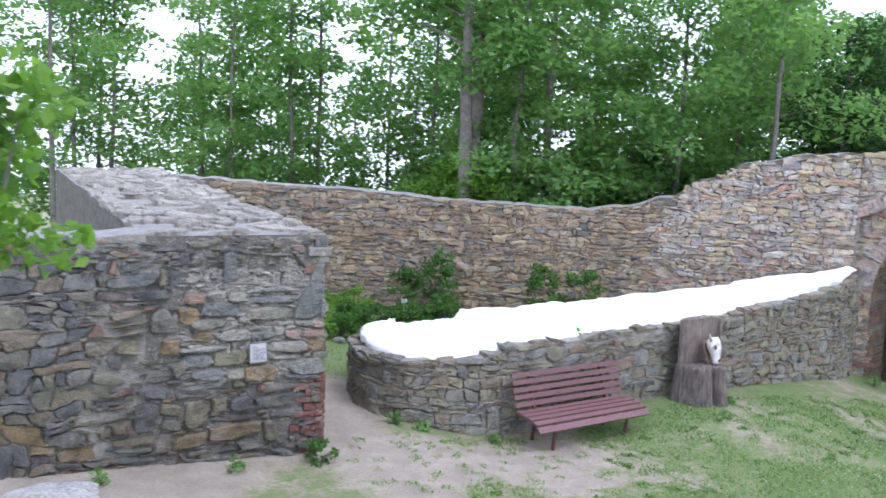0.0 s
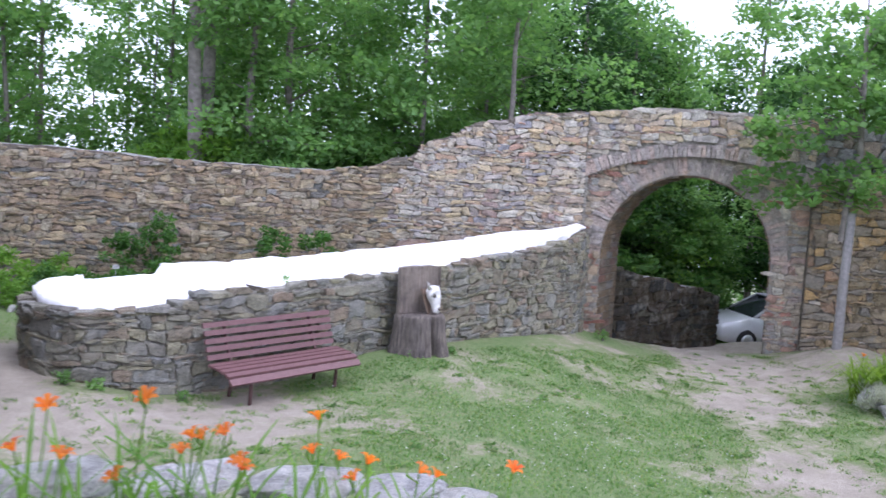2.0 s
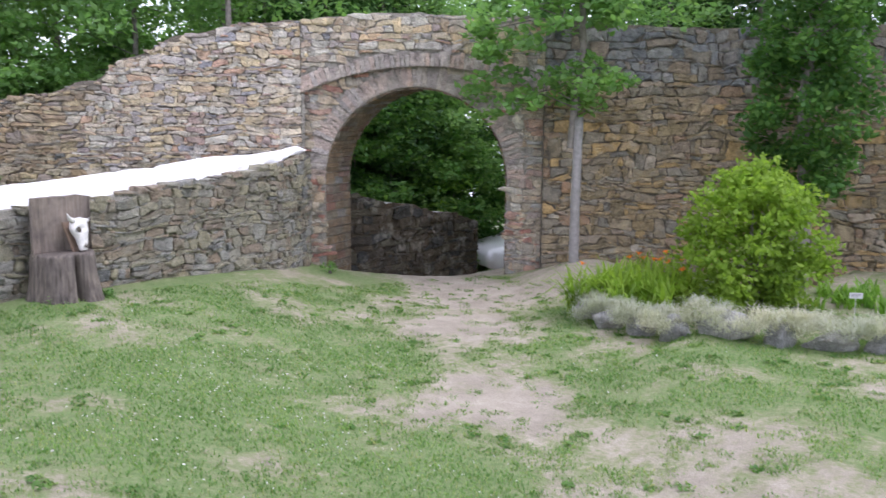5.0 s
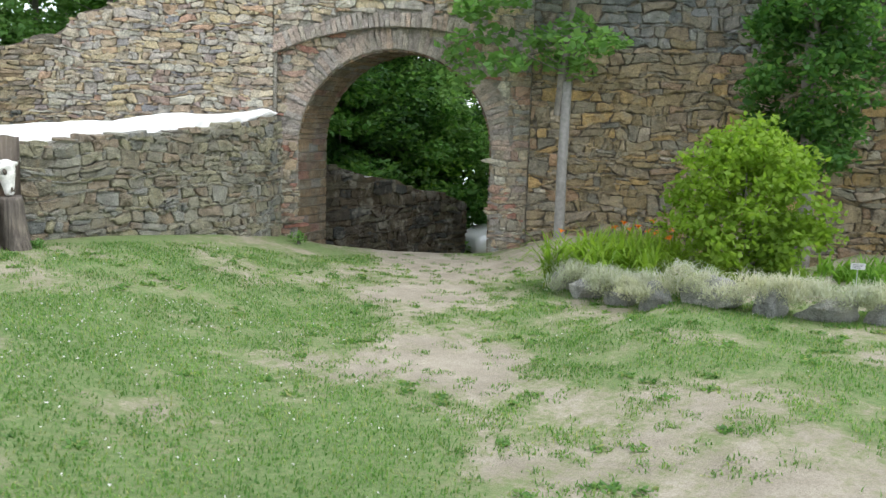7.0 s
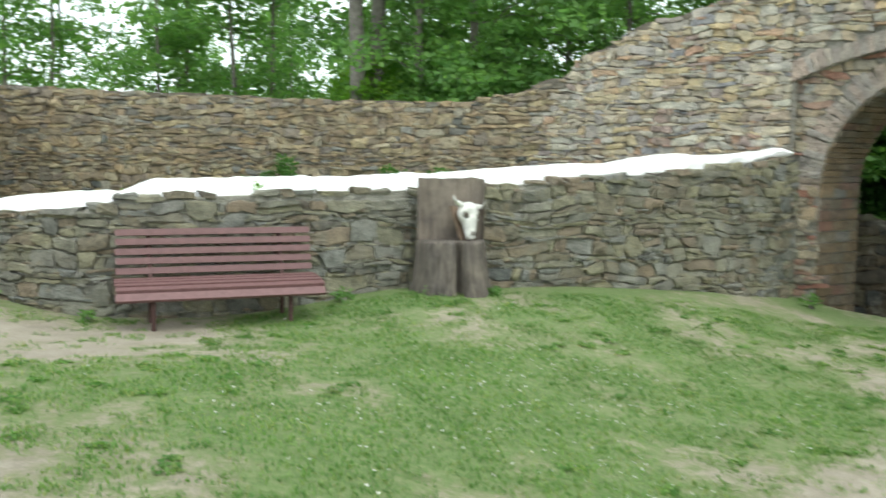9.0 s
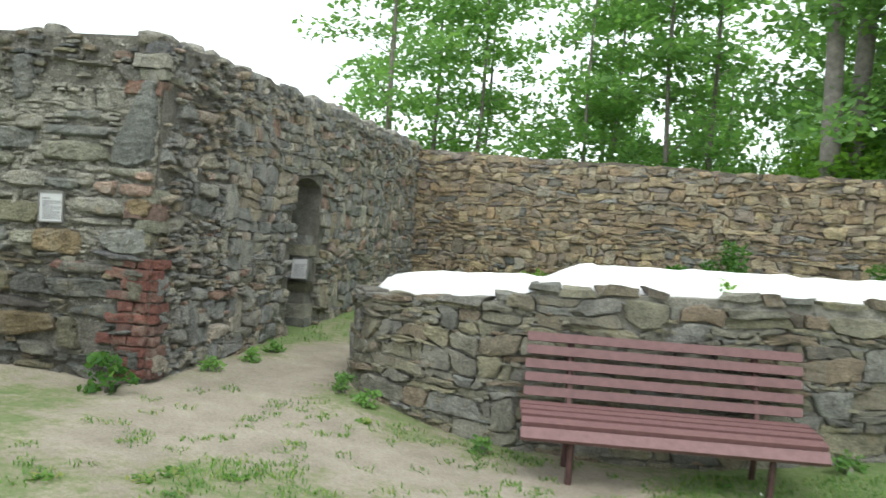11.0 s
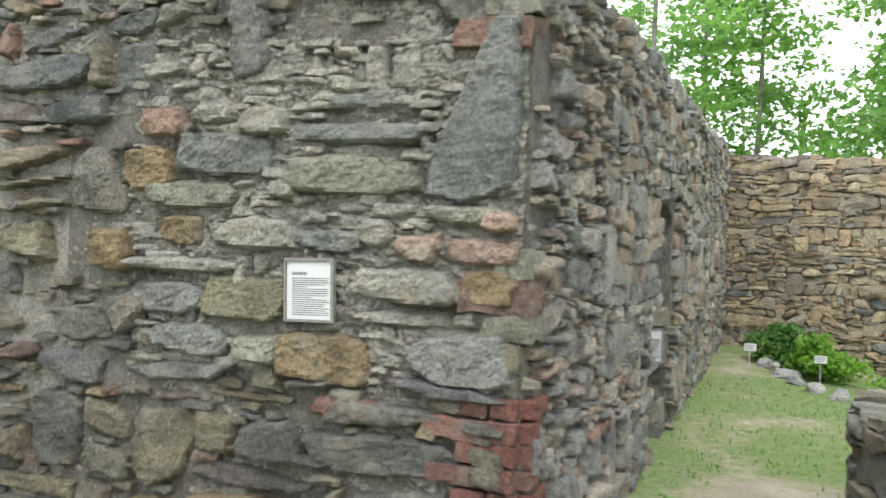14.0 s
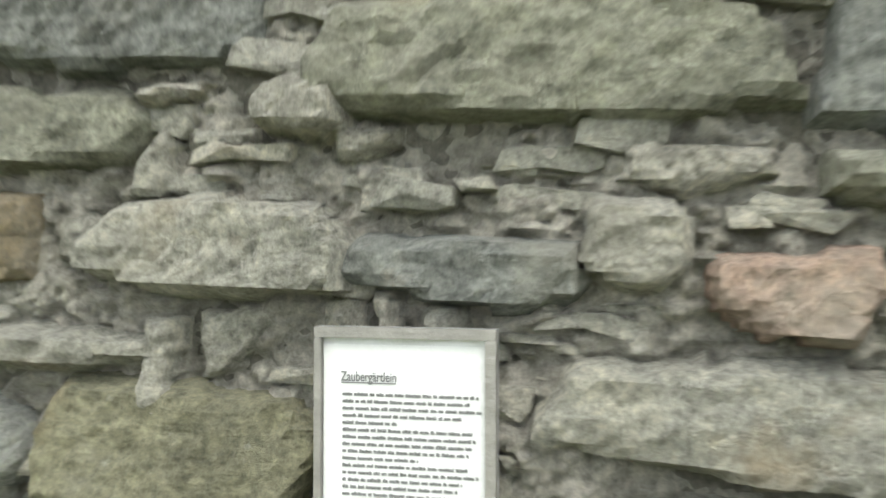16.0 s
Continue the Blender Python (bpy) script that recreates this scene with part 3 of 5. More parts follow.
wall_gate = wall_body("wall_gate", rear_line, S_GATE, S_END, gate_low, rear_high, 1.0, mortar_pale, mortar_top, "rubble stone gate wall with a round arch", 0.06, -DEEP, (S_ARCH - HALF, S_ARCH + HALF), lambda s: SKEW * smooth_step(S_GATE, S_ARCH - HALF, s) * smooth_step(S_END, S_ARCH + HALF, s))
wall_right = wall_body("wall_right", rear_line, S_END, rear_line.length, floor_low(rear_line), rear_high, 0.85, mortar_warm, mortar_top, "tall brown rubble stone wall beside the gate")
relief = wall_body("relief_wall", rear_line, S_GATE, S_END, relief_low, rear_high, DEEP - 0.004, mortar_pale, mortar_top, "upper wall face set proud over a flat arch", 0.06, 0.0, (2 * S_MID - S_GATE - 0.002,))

# keep: a thick side wall with a blocked niche, and a thinner front wall
def box(bm, x0, x1, y0, y1, z0, z1, wobble=0.0, seed=0, cuts=0):
    g = bmesh.ops.create_cube(bm, size=1)
    for v in g["verts"]:
        v.co = ((x0 + x1) / 2 + v.co.x * (x1 - x0), (y0 + y1) / 2 + v.co.y * (y1 - y0), (z0 + z1) / 2 + v.co.z * (z1 - z0))
    return g["verts"]


keep_high = lambda s: TOP_KEEP + 0.05 * noise.noise((s * 1.3, 5, 5))
side_high = lambda s: TOP_KEEP + 0.02 * s + 0.05 * noise.noise((s * 1.3, 7, 5))
NICHE0, NICHE1, NICHE_TOP = 3.12, 4.1, 2.26


def niche_low(s):
    d = abs(s - (NICHE0 + NICHE1) / 2)
    return NICHE_TOP - 0.4 * d * d if d < (NICHE1 - NICHE0) / 2 else -0.2


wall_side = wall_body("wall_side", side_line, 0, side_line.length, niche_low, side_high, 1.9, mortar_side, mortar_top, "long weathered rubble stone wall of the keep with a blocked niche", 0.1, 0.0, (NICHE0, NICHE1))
# Thin sheet added so that no light comes through the niche's back.
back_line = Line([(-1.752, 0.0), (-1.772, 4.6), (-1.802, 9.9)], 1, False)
wall_backing = wall_body("wall_backing", back_line, 0, back_line.length, lambda s: -0.2, side_high, 0.12, mortar_side, mortar_top, "thin added sheet behind the keep wall, closing the niche against light", 0.2)
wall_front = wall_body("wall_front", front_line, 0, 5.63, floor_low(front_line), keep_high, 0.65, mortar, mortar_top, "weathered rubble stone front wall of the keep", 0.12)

def pointing():
    """Crumbling mortar smeared between the stones on the front of the keep."""
    xs, zs = np.arange(-2.2, 0.14, 0.009), np.arange(0.9, 3.05, 0.009)
    verts = []
    for z in zs:
        for x in xs:
            q = Vector((x * 5, z * 7, 1.5))
            near = smooth_step(-1.7, -1.4, x) * smooth_step(1.3, 1.5, z) * smooth_step(2.75, 2.55, z)
            d = -0.009 + 0.019 * near + 0.03 * noise.noise(q) + 0.02 * noise.noise(q * 2.7) + 0.026 * abs(noise.noise(q * 5.3)) + 0.015 * noise.noise(q * 11) + 0.009 * noise.noise(q * 19)
            verts.append((x, -max(-0.02, d), z))
    n = len(xs)
    faces = [(j * n + i, j * n + i + 1, (j + 1) * n + i + 1, (j + 1) * n + i) for j in range(len(zs) - 1) for i in range(n - 1)]
    ob = mesh_of("pointing", verts, faces, mortar, wall_front)
    tagged(ob, "crumbling pale mortar between the stones", kind="stuff")


pointing()

# low broad wall with a white lime cap
low_tops = [(0, 1.22), (1.6, 1.24), (3.0, 1.29), (3.75, 1.32), (4.35, 1.46), (6.5, 1.5), (8.0, 1.56), (10, 1.68), (12.2, 1.84), (13.2, 1.93)]
low_high = lambda s: lerp(low_tops, s)
low_back = [(0, (2.5, 3.05)), (0.2, (2.9, 2.95)), (0.32, (3.5, 2.8)), (0.55, (6.2, 2.75)), (0.8, (9.2, 2.6)), (1, (11.9, 2.4))]


def low_wall():
    verts, faces, n = [], [], 120
    cap_v, cap_f = [], []
    for i in range(n + 1):
        s = low_line.length * i / n
        u = i / n
        bx, by = lerp([(a, q[0]) for a, q in low_back], u), lerp([(a, q[1]) for a, q in low_back], u)
        fx, fy, _ = low_line.place(s, 0)
        h = low_high(s) - 0.05
        for k in range(4):
            verts.append((fx, fy, -0.4 + (h + 0.4) * k / 3))
        for k in range(4):
            verts.append((bx, by, h - (h + 0.4) * k / 3))
        for k in range(9):
            f = k / 8
            wob = 0.05 * noise.noise((s * 1.7, f * 2, 11)) + 0.03 * noise.noise((s * 6, f * 5, 11))
            edge = 0.05 * noise.noise((s * 4, 0, 3)) - 0.03
            q = 0.0 + f * 0.98
            x, y = fx + (bx - fx) * q, fy + (by - fy) * q
            if k == 0:
                x, y, _ = low_line.place(s, 0, -0.1 + 2.2 * edge)
            cap_v.append((x, y, h + 0.05 + (wob + 0.035 + 0.09 * math.sin(math.pi * f) if 0 < k else 0.0 + 0.4 * wob)))
        cap_v.append((cap_v[-9][0], cap_v[-9][1], h - 0.03))
    for i in range(n):
        a, b = i * 8, i * 8 + 8
        faces += [(a + k, b + k, b + k + 1, a + k + 1) for k in range(7)]
        c, d = i * 10, i * 10 + 10
        cap_f += [(c + k, d + k, d + k + 1, c + k + 1) for k in range(8)] + [(c + 9, d + 9, d, c)]
    faces += [tuple(range(8))[::-1], tuple(range(n * 8, n * 8 + 8))]
    ob = tagged(mesh_of("wall_low", verts, faces, mortar), "low broad curving rubble wall of grey schist", "wall", kind="structure")
    cap = mesh_of("lime_cap", cap_v, cap_f, lime_cap, ob, True)
    tagged(cap, "bright white lime mortar capping")
    return ob


wall_low = low_wall()



# ---- plants ----
def tube(verts, faces, pts, radii, sides=7):
    k0 = len(verts)
    for i, (p, r) in enumerate(zip(pts, radii)):
        a, b = Vector(pts[max(i - 1, 0)]), Vector(pts[min(i + 1, len(pts) - 1)])
        d = (b - a).normalized()
        u = d.orthogonal().normalized()
        if abs(d.z) > 0.3:
            u = (Vector((1, 0, 0)) - d * d.x).normalized()
        v = d.cross(u)
        for k in range(sides):
            t = 2 * math.pi * k / sides
            verts.append(tuple(Vector(p) + (u * math.cos(t) + v * math.sin(t)) * r))
    for i in range(len(pts) - 1):
        for k in range(sides):
            a, b = k0 + i * sides + k, k0 + i * sides + (k + 1) % sides
            faces.append((a, b, b + sides, a + sides))
    faces.append(tuple(range(len(verts) - sides, len(verts))))


def leaf_cloud(name, centres, per, spread, size, seed, material, parent, flat=0.5, tilt=0.6, shape=0.6):
    """Many small pointed leaves gathered in clumps round the ends of twigs."""
    g = np.random.default_rng(seed)
    c = np.repeat(np.array(centres, float), per, axis=0)
    n = len(c)
    off = g.normal(0, 1, (n, 3))
    off *= (g.random((n, 1)) ** 0.4) / np.linalg.norm(off, axis=1, keepdims=True)
    c = c + off * np.array([spread, spread, spread * flat])
    nrm = g.normal(0, tilt, (n, 3)) + np.array([0, 0, 1.0])
    nrm /= np.linalg.norm(nrm, axis=1, keepdims=True)
    u = np.cross(nrm, g.normal(0, 1, (n, 3)))
    u /= np.linalg.norm(u, axis=1, keepdims=True) + 1e-9
    v = np.cross(nrm, u)
    s = size * g.uniform(0.6, 1.35, (n, 1))
    pts = np.stack([c - u * s * 0.5, c - u * s * 0.05 + v * s * shape * 0.5 - nrm * s * 0.1, c + u * s * 0.5 - nrm * s * 0.06, c - u * s * 0.05 - v * s * shape * 0.5 - nrm * s * 0.1], axis=1).reshape(-1, 3)
    me = bpy.data.meshes.new(name)
    me.vertices.add(4 * n)
    me.vertices.foreach_set("co", pts.ravel())
    me.loops.add(6 * n)
    idx = (np.arange(n)[:, None] * 4 + np.array([0, 1, 2, 0, 2, 3])).ravel()
    me.loops.foreach_set("vertex_index", idx)
    me.polygons.add(2 * n)
    me.polygons.foreach_set("loop_start", np.arange(2 * n) * 3)
    me.update()
    me.materials.append(material)
    ob = new(name, me)
    ob.parent = parent
    return ob


def tree(name, seed, height, crown0, width, trunk_r, clumps, per, leaf, material, twin=False, spread=0.75, lean=0.02):
    """A tapered trunk with limbs that end in clumps of leaves."""
    r = random.Random(seed)
    ob = empty(name)
    verts, faces, tips = [], [], []
    for fork in ((-1, 1) if twin else (0,)):
        pts, rad, x, y = [], [], fork * trunk_r * 0.9, 0.0
        for k in range(11):
            f = k / 10
            pts.append((x, y, -0.5 + (height + 0.5) * f))
            rad.append(trunk_r * (1.35 - 0.35 * min(1, f * 12)) * (1 - 0.8 * f))
            x += r.uniform(-1, 1) * lean * height / 4 + fork * 0.05
            y += r.uniform(-1, 1) * lean * height / 4
        tube(verts, faces, pts, rad, 9)
        for k in range(clumps):
            f = crown0 + (1 - crown0) * ((k + r.random()) / clumps) ** 0.9
            i = min(9, int(f * 10))
            p = Vector(pts[i]).lerp(Vector(pts[i + 1]), f * 10 - i)
            a, prof = r.uniform(0, 2 * math.pi), math.sin(math.pi * min(0.97, max(0.08, (f - crown0) / (1 - crown0) * 0.75 + 0.22)))
            d = width * prof * r.uniform(0.25, 1.0)
            tip = p + Vector((math.cos(a) * d, math.sin(a) * d, d * r.uniform(0.05, 0.45)))
            mid = p.lerp(tip, 0.5) + Vector((r.uniform(-0.15, 0.15), r.uniform(-0.15, 0.15), d * 0.08))
            if k % 2 == 0:
                tube(verts, faces, [p, mid, tip], [trunk_r * 0.28 * (1 - f * 0.6), trunk_r * 0.16 * (1 - f * 0.6), 0.008], 5)
            tips.append(tip)
            if d > width * 0.4:
                tips.append(mid + Vector((r.uniform(-0.5, 0.5), r.uniform(-0.5, 0.5), r.uniform(-0.1, 0.4))))
    mesh_of("trunk", verts, faces, bark, ob, True)
    leaf_cloud("crown", tips, per, spread, leaf, seed, material, ob, 0.45)
    return ob


def bush(name, seed, x, y, z, rx, rz, clumps, per, leaf, material, label, category="bush", low=0.15, stems=7, spread=0.2):
    """A shrub: a few stems from the ground and an uneven dome of leaf clumps."""
    r = random.Random(seed)
    ob = tagged(empty(name, x, y, z), label, category)
    tips = []
    for k in range(clumps):
        a, f = r.uniform(0, 2 * math.pi), r.random()
        h = low + (1 - low) * f
        d = (0.85 + 0.55 * noise.noise((math.cos(a) * 1.6, math.sin(a) * 1.6, h * 3 + seed))) * rx * math.sqrt(max(0.0, 1 - (2 * h - 0.85) ** 2 / 1.35)) * r.uniform(0.45, 1.08)
        tips.append((math.cos(a) * d, math.sin(a) * d, h * rz * r.uniform(0.92, 1.08)))
    verts, faces = [], []
    for k in range(stems):
        t = r.choice(tips)
        tube(verts, faces, [(t[0] * 0.1, t[1] * 0.1, -0.1), (t[0] * 0.4, t[1] * 0.4, t[2] * 0.55), t], [0.03, 0.018, 0.005], 5)
    mesh_of("stem", verts, faces, bark, ob, True)
    leaf_cloud("foliage", tips, per, spread, leaf, seed, material, ob, 0.7, 0.9)
    return ob


def blades(name, spots, seed, height, width, material, parent=None, lean=0.5, per=1, spread=0.0, segs=2):
    """Grass-like blades: narrow bent strips that end in a point."""
    g = random.Random(seed)
    verts, faces = [], []
    for x, y, z in spots:
        for k in range(per):
            bx, by = x + g.uniform(-spread, spread), y + g.uniform(-spread, spread)
            a, h, w = g.uniform(0, 2 * math.pi), height * g.uniform(0.5, 1.2), width * g.uniform(0.7, 1.3)
            dx, dy, q = math.cos(a), math.sin(a), lean * g.uniform(0.3, 1.3)
            k0 = len(verts)
            for i in range(segs):
                f = i / segs
                out = q * h * f * f
                ww = w * (1 - 0.35 * f)
                verts += [(bx + dx * out - dy * ww / 2, by + dy * out + dx * ww / 2, z + h * f * (1 - 0.25 * q * f)), (bx + dx * out + dy * ww / 2, by + dy * out - dx * ww / 2, z + h * f * (1 - 0.25 * q * f))]
                if i:
                    faces.append((k0 + 2 * i - 2, k0 + 2 * i - 1, k0 + 2 * i + 1, k0 + 2 * i))
            verts.append((bx + dx * q * h, by + dy * q * h, z + h * (1 - 0.25 * q) - 0.3 * q * h * (1 if q > 0.6 else 0)))
            n = len(verts)
            faces.append((n - 3, n - 2, n - 1))
    return mesh_of(name, verts, faces, material, parent)


# ---- woods behind the walls ----
WOOD = "slender broadleaf tree with grey trunk and fresh green leaves"
kinds = [tree("tree", 101, 10.5, 0.16, 2.5, 0.10, 46, 120, 0.16, leaf_wood), tree("tree", 102, 11.5, 0.2, 2.7, 0.13, 50, 120, 0.17, leaf_wood),
         tree("tree", 103, 9.5, 0.12, 2.5, 0.09, 46, 120, 0.155, leaf_wood), tree("tree", 104, 11.5, 0.26, 2.6, 0.12, 44, 120, 0.16, leaf_wood)]
under = [tree("sapling", 111, 5.5, 0.1, 2.1, 0.05, 56, 100, 0.17, leaf_wood, False, 0.6), tree("sapling", 112, 4.5, 0.08, 2.2, 0.05, 56, 100, 0.17, leaf_light, False, 0.6)]
for k in kinds:
    tagged(k, WOOD, "tree", "woods behind the walls")
for k in under:
    tagged(k, "young broadleaf tree with low leafy branches, behind the wall", "tree", "undergrowth behind the walls")
slim = [tree("tree", 105, 11.5, 0.2, 2.5, 0.095, 36, 68, 0.2, leaf_wood), tree("tree", 106, 10.5, 0.13, 2.5, 0.085, 36, 68, 0.2, leaf_wood)]
for k in slim:
    tagged(k, "thin airy broadleaf tree with a slender grey trunk", "tree", "woods behind the walls")
spots = random.Random(40)
first = set()


def plant(pool, x, y, scale=1.0, dz=0.0):
    k = spots.randrange(len(pool))
    m = pose(x, y, ground_z(x, y) + dz, spots.uniform(-2, 2), spots.uniform(-2, 2), spots.uniform(0, 360))
    if pool[k] not in first:
        first.add(pool[k])
        pool[k].matrix_basis = m
        pool[k].scale = (scale,) * 3
    else:
        ob = copy_thing(pool[k], m)
        ob.scale = (scale,) * 3


def along(s, out):
    q = rear_line.place(s, 0, -out)
    return q[0], q[1]


def blocks_lane(x, y):
    """Whether a place lies on the lane that runs out from the gate."""
    return x > 14 and abs((x - 14.0) * -0.42 + (y - 0.2) * 0.91) < 2.4


# sparse on the open side, dense towards and behind the gate
for s, out in ((-3.0, 9), (-1.0, 13), (0.8, 8.5), (2.2, 14), (3.4, 8), (4.6, 11), (5.6, 6.5), (7.2, 9.5), (1.4, 6.0), (2.9, 6.8), (-2.2, 7.0), (6.4, 12.5), (0.0, 11.0), (4.0, 14.0), (5.2, 9.0), (6.0, 16.0), (3.2, 11.5), (-1.2, 16.0), (1.8, 17.0)):
    plant(slim, *along(s, out), spots.uniform(0.85, 1.1))
for x, y in ((-0.9, 16.6), (-2.6, 19.5), (-1.5, 14.6)):
    plant(slim, x, y, spots.uniform(0.85, 0.95))
for s in np.arange(7.8, 21.5, 1.65):
    for out in (3.4, 7.4, 12.0):
        if blocks_lane(*along(s, out)) or (S_GATE - 1.4 < s < S_END + 0.4 and out < 5):
            continue
        plant(kinds if out > 5 else kinds[2:3] + kinds, *along(s + spots.uniform(-0.7, 0.7), out + spots.uniform(-1.1, 1.1)), spots.uniform(0.85, 1.15))
for s in np.arange(6.8, 21.5, 1.6):
    for out in (2.6, 5.2, 8.5):
        if blocks_lane(*along(s, out)) or (S_GATE - 1.6 < s < S_END + 0.4 and out < 6):
            continue
        plant(under, *along(s + spots.uniform(-0.6, 0.6), out + spots.uniform(-0.5, 0.5)), spots.uniform(0.7, 1.1))
for s, out in ((0.5, 7.0), (2.4, 9.5), (4.2, 7.5), (5.6, 4.8), (-2, 12), (6.3, 8.0), (3.2, 13.0), (5.2, 12.0), (1.0, 12.0)):
    plant(under, *along(s, out), spots.uniform(0.6, 0.8))
for x, y in ((24, 12), (31, 14), (24, 16), (29, 17), (34, 6), (36, 14), (33, -2), (27, -6), (24, -9), (31, -9), (27.5, 7.8), (31, 8.5), (30, 4.5), (34, 10)):
    plant(kinds, x, y, spots.uniform(0.95, 1.2))
twin = tree("tree", 120, 15, 0.4, 3.2, 0.2, 40, 80, 0.21, leaf_wood, True, 0.8, 0.01)
tagged(twin, "old tree with a thick forked grey trunk, behind the wall", "tree")
twin.matrix_basis = pose(7.1, 9.15, ground_z(7.1, 9.15), 0, 1, 35)

# ---- young staked tree by the gate ----
young = tagged(empty("young_tree", 14.68, -1.92, ground_z(14.68, -1.92)), "young maple tied to a thick grey wooden stake by the gate", "tree")
v, f = [], []
tube(v, f, [(0, 0, -0.3), (0.0, 0.0, 1.2), (0.02, -0.02, 2.55)], [0.092, 0.086, 0.08], 10)
mesh_of("stake", v, f, plain("old_wood", (0.25, 0.235, 0.22), 0.9, 0, 0.25, 16), young, True)
v, f = [], []
tube(v, f, [(-0.06, 0.1, 2.0), (0.0, 0.08, 2.6), (0.05, -0.05, 3.6), (0.0, 0.0, 5.2), (0.1, 0.1, 6.6)], [0.06, 0.068, 0.062, 0.05, 0.015], 8)
tips, r = [], random.Random(9)
for k in range(72):
    h = 2.75 + 3.4 * r.random() ** 1.2
    reach, across = r.uniform(-0.6, 1.85) * (1.0 if h < 4.6 else 0.75), r.uniform(-0.8, 0.8)
    t = (-0.653 * reach + 0.757 * across, 0.757 * reach + 0.653 * across, h - 0.12 * abs(reach))
    tips.append(t)
    if k % 3 == 0:
        tube(v, f, [(0.02, 0, h - 0.25), (t[0] * 0.5, t[1] * 0.5, h), t], [0.018, 0.012, 0.004], 5)
mesh_of("trunk", v, f, bark, young, True)
leaf_cloud("crown", tips, 60, 0.36, 0.14, 9, leaf_wood, young, 0.55, 0.6, 0.85)

# Darkened leaf green: the canopy's shade past the gate is in the colour.
leaf_shaded = leaf_material("leaf_shaded", [(0, (0.028, 0.075, 0.025)), (0.5, (0.045, 0.11, 0.034)), (1, (0.07, 0.145, 0.042))])

# ---- leafy tree grown against the tall wall ----
ivy = tagged(empty("ivy_tree", 16.25, -5.35, ground_z(16.25, -5.35)), "dense dark green columnar tree against the stone wall", "tree")
v, f, tips, r = [], [], [], random.Random(12)
tube(v, f, [(0, 0, -0.3), (0.05, 0.0, 1.4), (-0.05, 0.1, 3.2), (0.1, 0, 5.5), (0, 0, 7.5)], [0.14, 0.12, 0.1, 0.07, 0.03], 8)
for k in range(190):
    h = 1.7 + 6.0 * r.random()
    a, d = r.uniform(0, 2 * math.pi), r.uniform(0.3, 1.15) * min(1, (h - 1.2) / 1.3)
    d *= 0.85 + 0.5 * noise.noise((h * 1.3, a, 4))
    tips.append((math.cos(a) * d * 0.75, math.sin(a) * d, h))
    if k % 4 == 0:
        tube(v, f, [(0, 0, h - 0.3), tips[-1]], [0.025, 0.006], 5)
mesh_of("trunk", v, f, bark, ivy, True)
leaf_cloud("foliage", tips, 80, 0.32, 0.13, 12, leaf_dark, ivy, 0.75, 0.7)

# ---- border bed with a shrub, day lilies and stones ----
bush("shrub", 15, 13.37, -5.63, ground_z(13.37, -5.63), 1.02, 1.95, 150, 75, 0.095, leaf_shrub, "round yellow-green leafy shrub in the stone-edged bed", "shrub", 0.04, 10, 0.27)
rock_grey = stone_material("rock_grey", [(0, (0.2, 0.2, 0.2)), (0.5, (0.27, 0.265, 0.25)), (1, (0.16, 0.165, 0.17))])
rock_pale = stone_material("rock_pale", [(0, (0.33, 0.325, 0.31)), (0.5, (0.27, 0.265, 0.255)), (1, (0.38, 0.37, 0.35))])


def rock(name, x, y, z, a, b, c, seed, material, label, group, rz=0):
    """A rough boulder: a rounded block broken by flat facets."""
    r = random.Random(seed)
    bm = bmesh.new()
    bmesh.ops.create_icosphere(bm, subdivisions=3, radius=1)
    planes = [(Vector((r.gauss(0, 1), r.gauss(0, 1), r.gauss(0, 0.7))).normalized(), r.uniform(0.45, 0.8)) for _ in range(12)]
    for v_ in bm.verts:
        p = v_.co.copy()
        for n_, d_ in planes:
            q = p.dot(n_) - d_
            if q > 0:
                p -= n_ * q
        p *= 1 + 0.16 * noise.noise(p * 2.3 + Vector((seed, 0, 0))) + 0.1 * noise.noise(p * 6 + Vector((0, seed, 0)))
        v_.co = (p.x * a, p.y * b, p.z * c)
    ob = part(name, bm, material)
    ob.matrix_basis = pose(x, y, z, r.uniform(-6, 6), r.uniform(-6, 6), rz)
    return tagged(ob, label, "rock", group)


edge_line = Line([(12.3, -3.6), (11.75, -4.15), (11.45, -5.0), (11.42, -6.0), (11.55, -6.9), (11.95, -7.8), (12.6, -8.8)], -1)
r = random.Random(18)
s = 0.1
grey_tips = []
while s < edge_line.length:
    w = r.uniform(0.26, 0.44)
    q = edge_line.place(s + w, 0)
    n_ = edge_line.at(s + w)[1]
    a_ = math.degrees(math.atan2(-n_.x, n_.y))
    rock("edging_rock", q[0], q[1], ground_z(q[0], q[1]) + 0.09, w, 0.22, r.uniform(0.18, 0.25), int(s * 100), rock_grey, "rough grey boulder edging the planted bed", "edging rocks", a_)
    if s < 4.6:
        for k in range(13):
            o_ = r.uniform(-0.26, 0.26)
            t = edge_line.place(s + w * r.uniform(0, 2), 0, o_)
            grey_tips.append((t[0], t[1], ground_z(t[0], t[1]) + r.uniform(0.2, 0.36) - 0.9 * max(0.0, abs(o_) - 0.12) * r.uniform(0.4, 1.5)))
    s += w * 1.75
mat_plant = tagged(empty("cushion_plant", 11.5, -5.5, 0), "silvery dried cushion plant trailing over the edging rocks", "plant")
blades("foliage", [(x - 11.5, y + 5.5, z) for x, y, z in grey_tips], 19, 0.17, 0.008, leaf_grey, mat_plant, 1.3, 60, 0.13, 3)
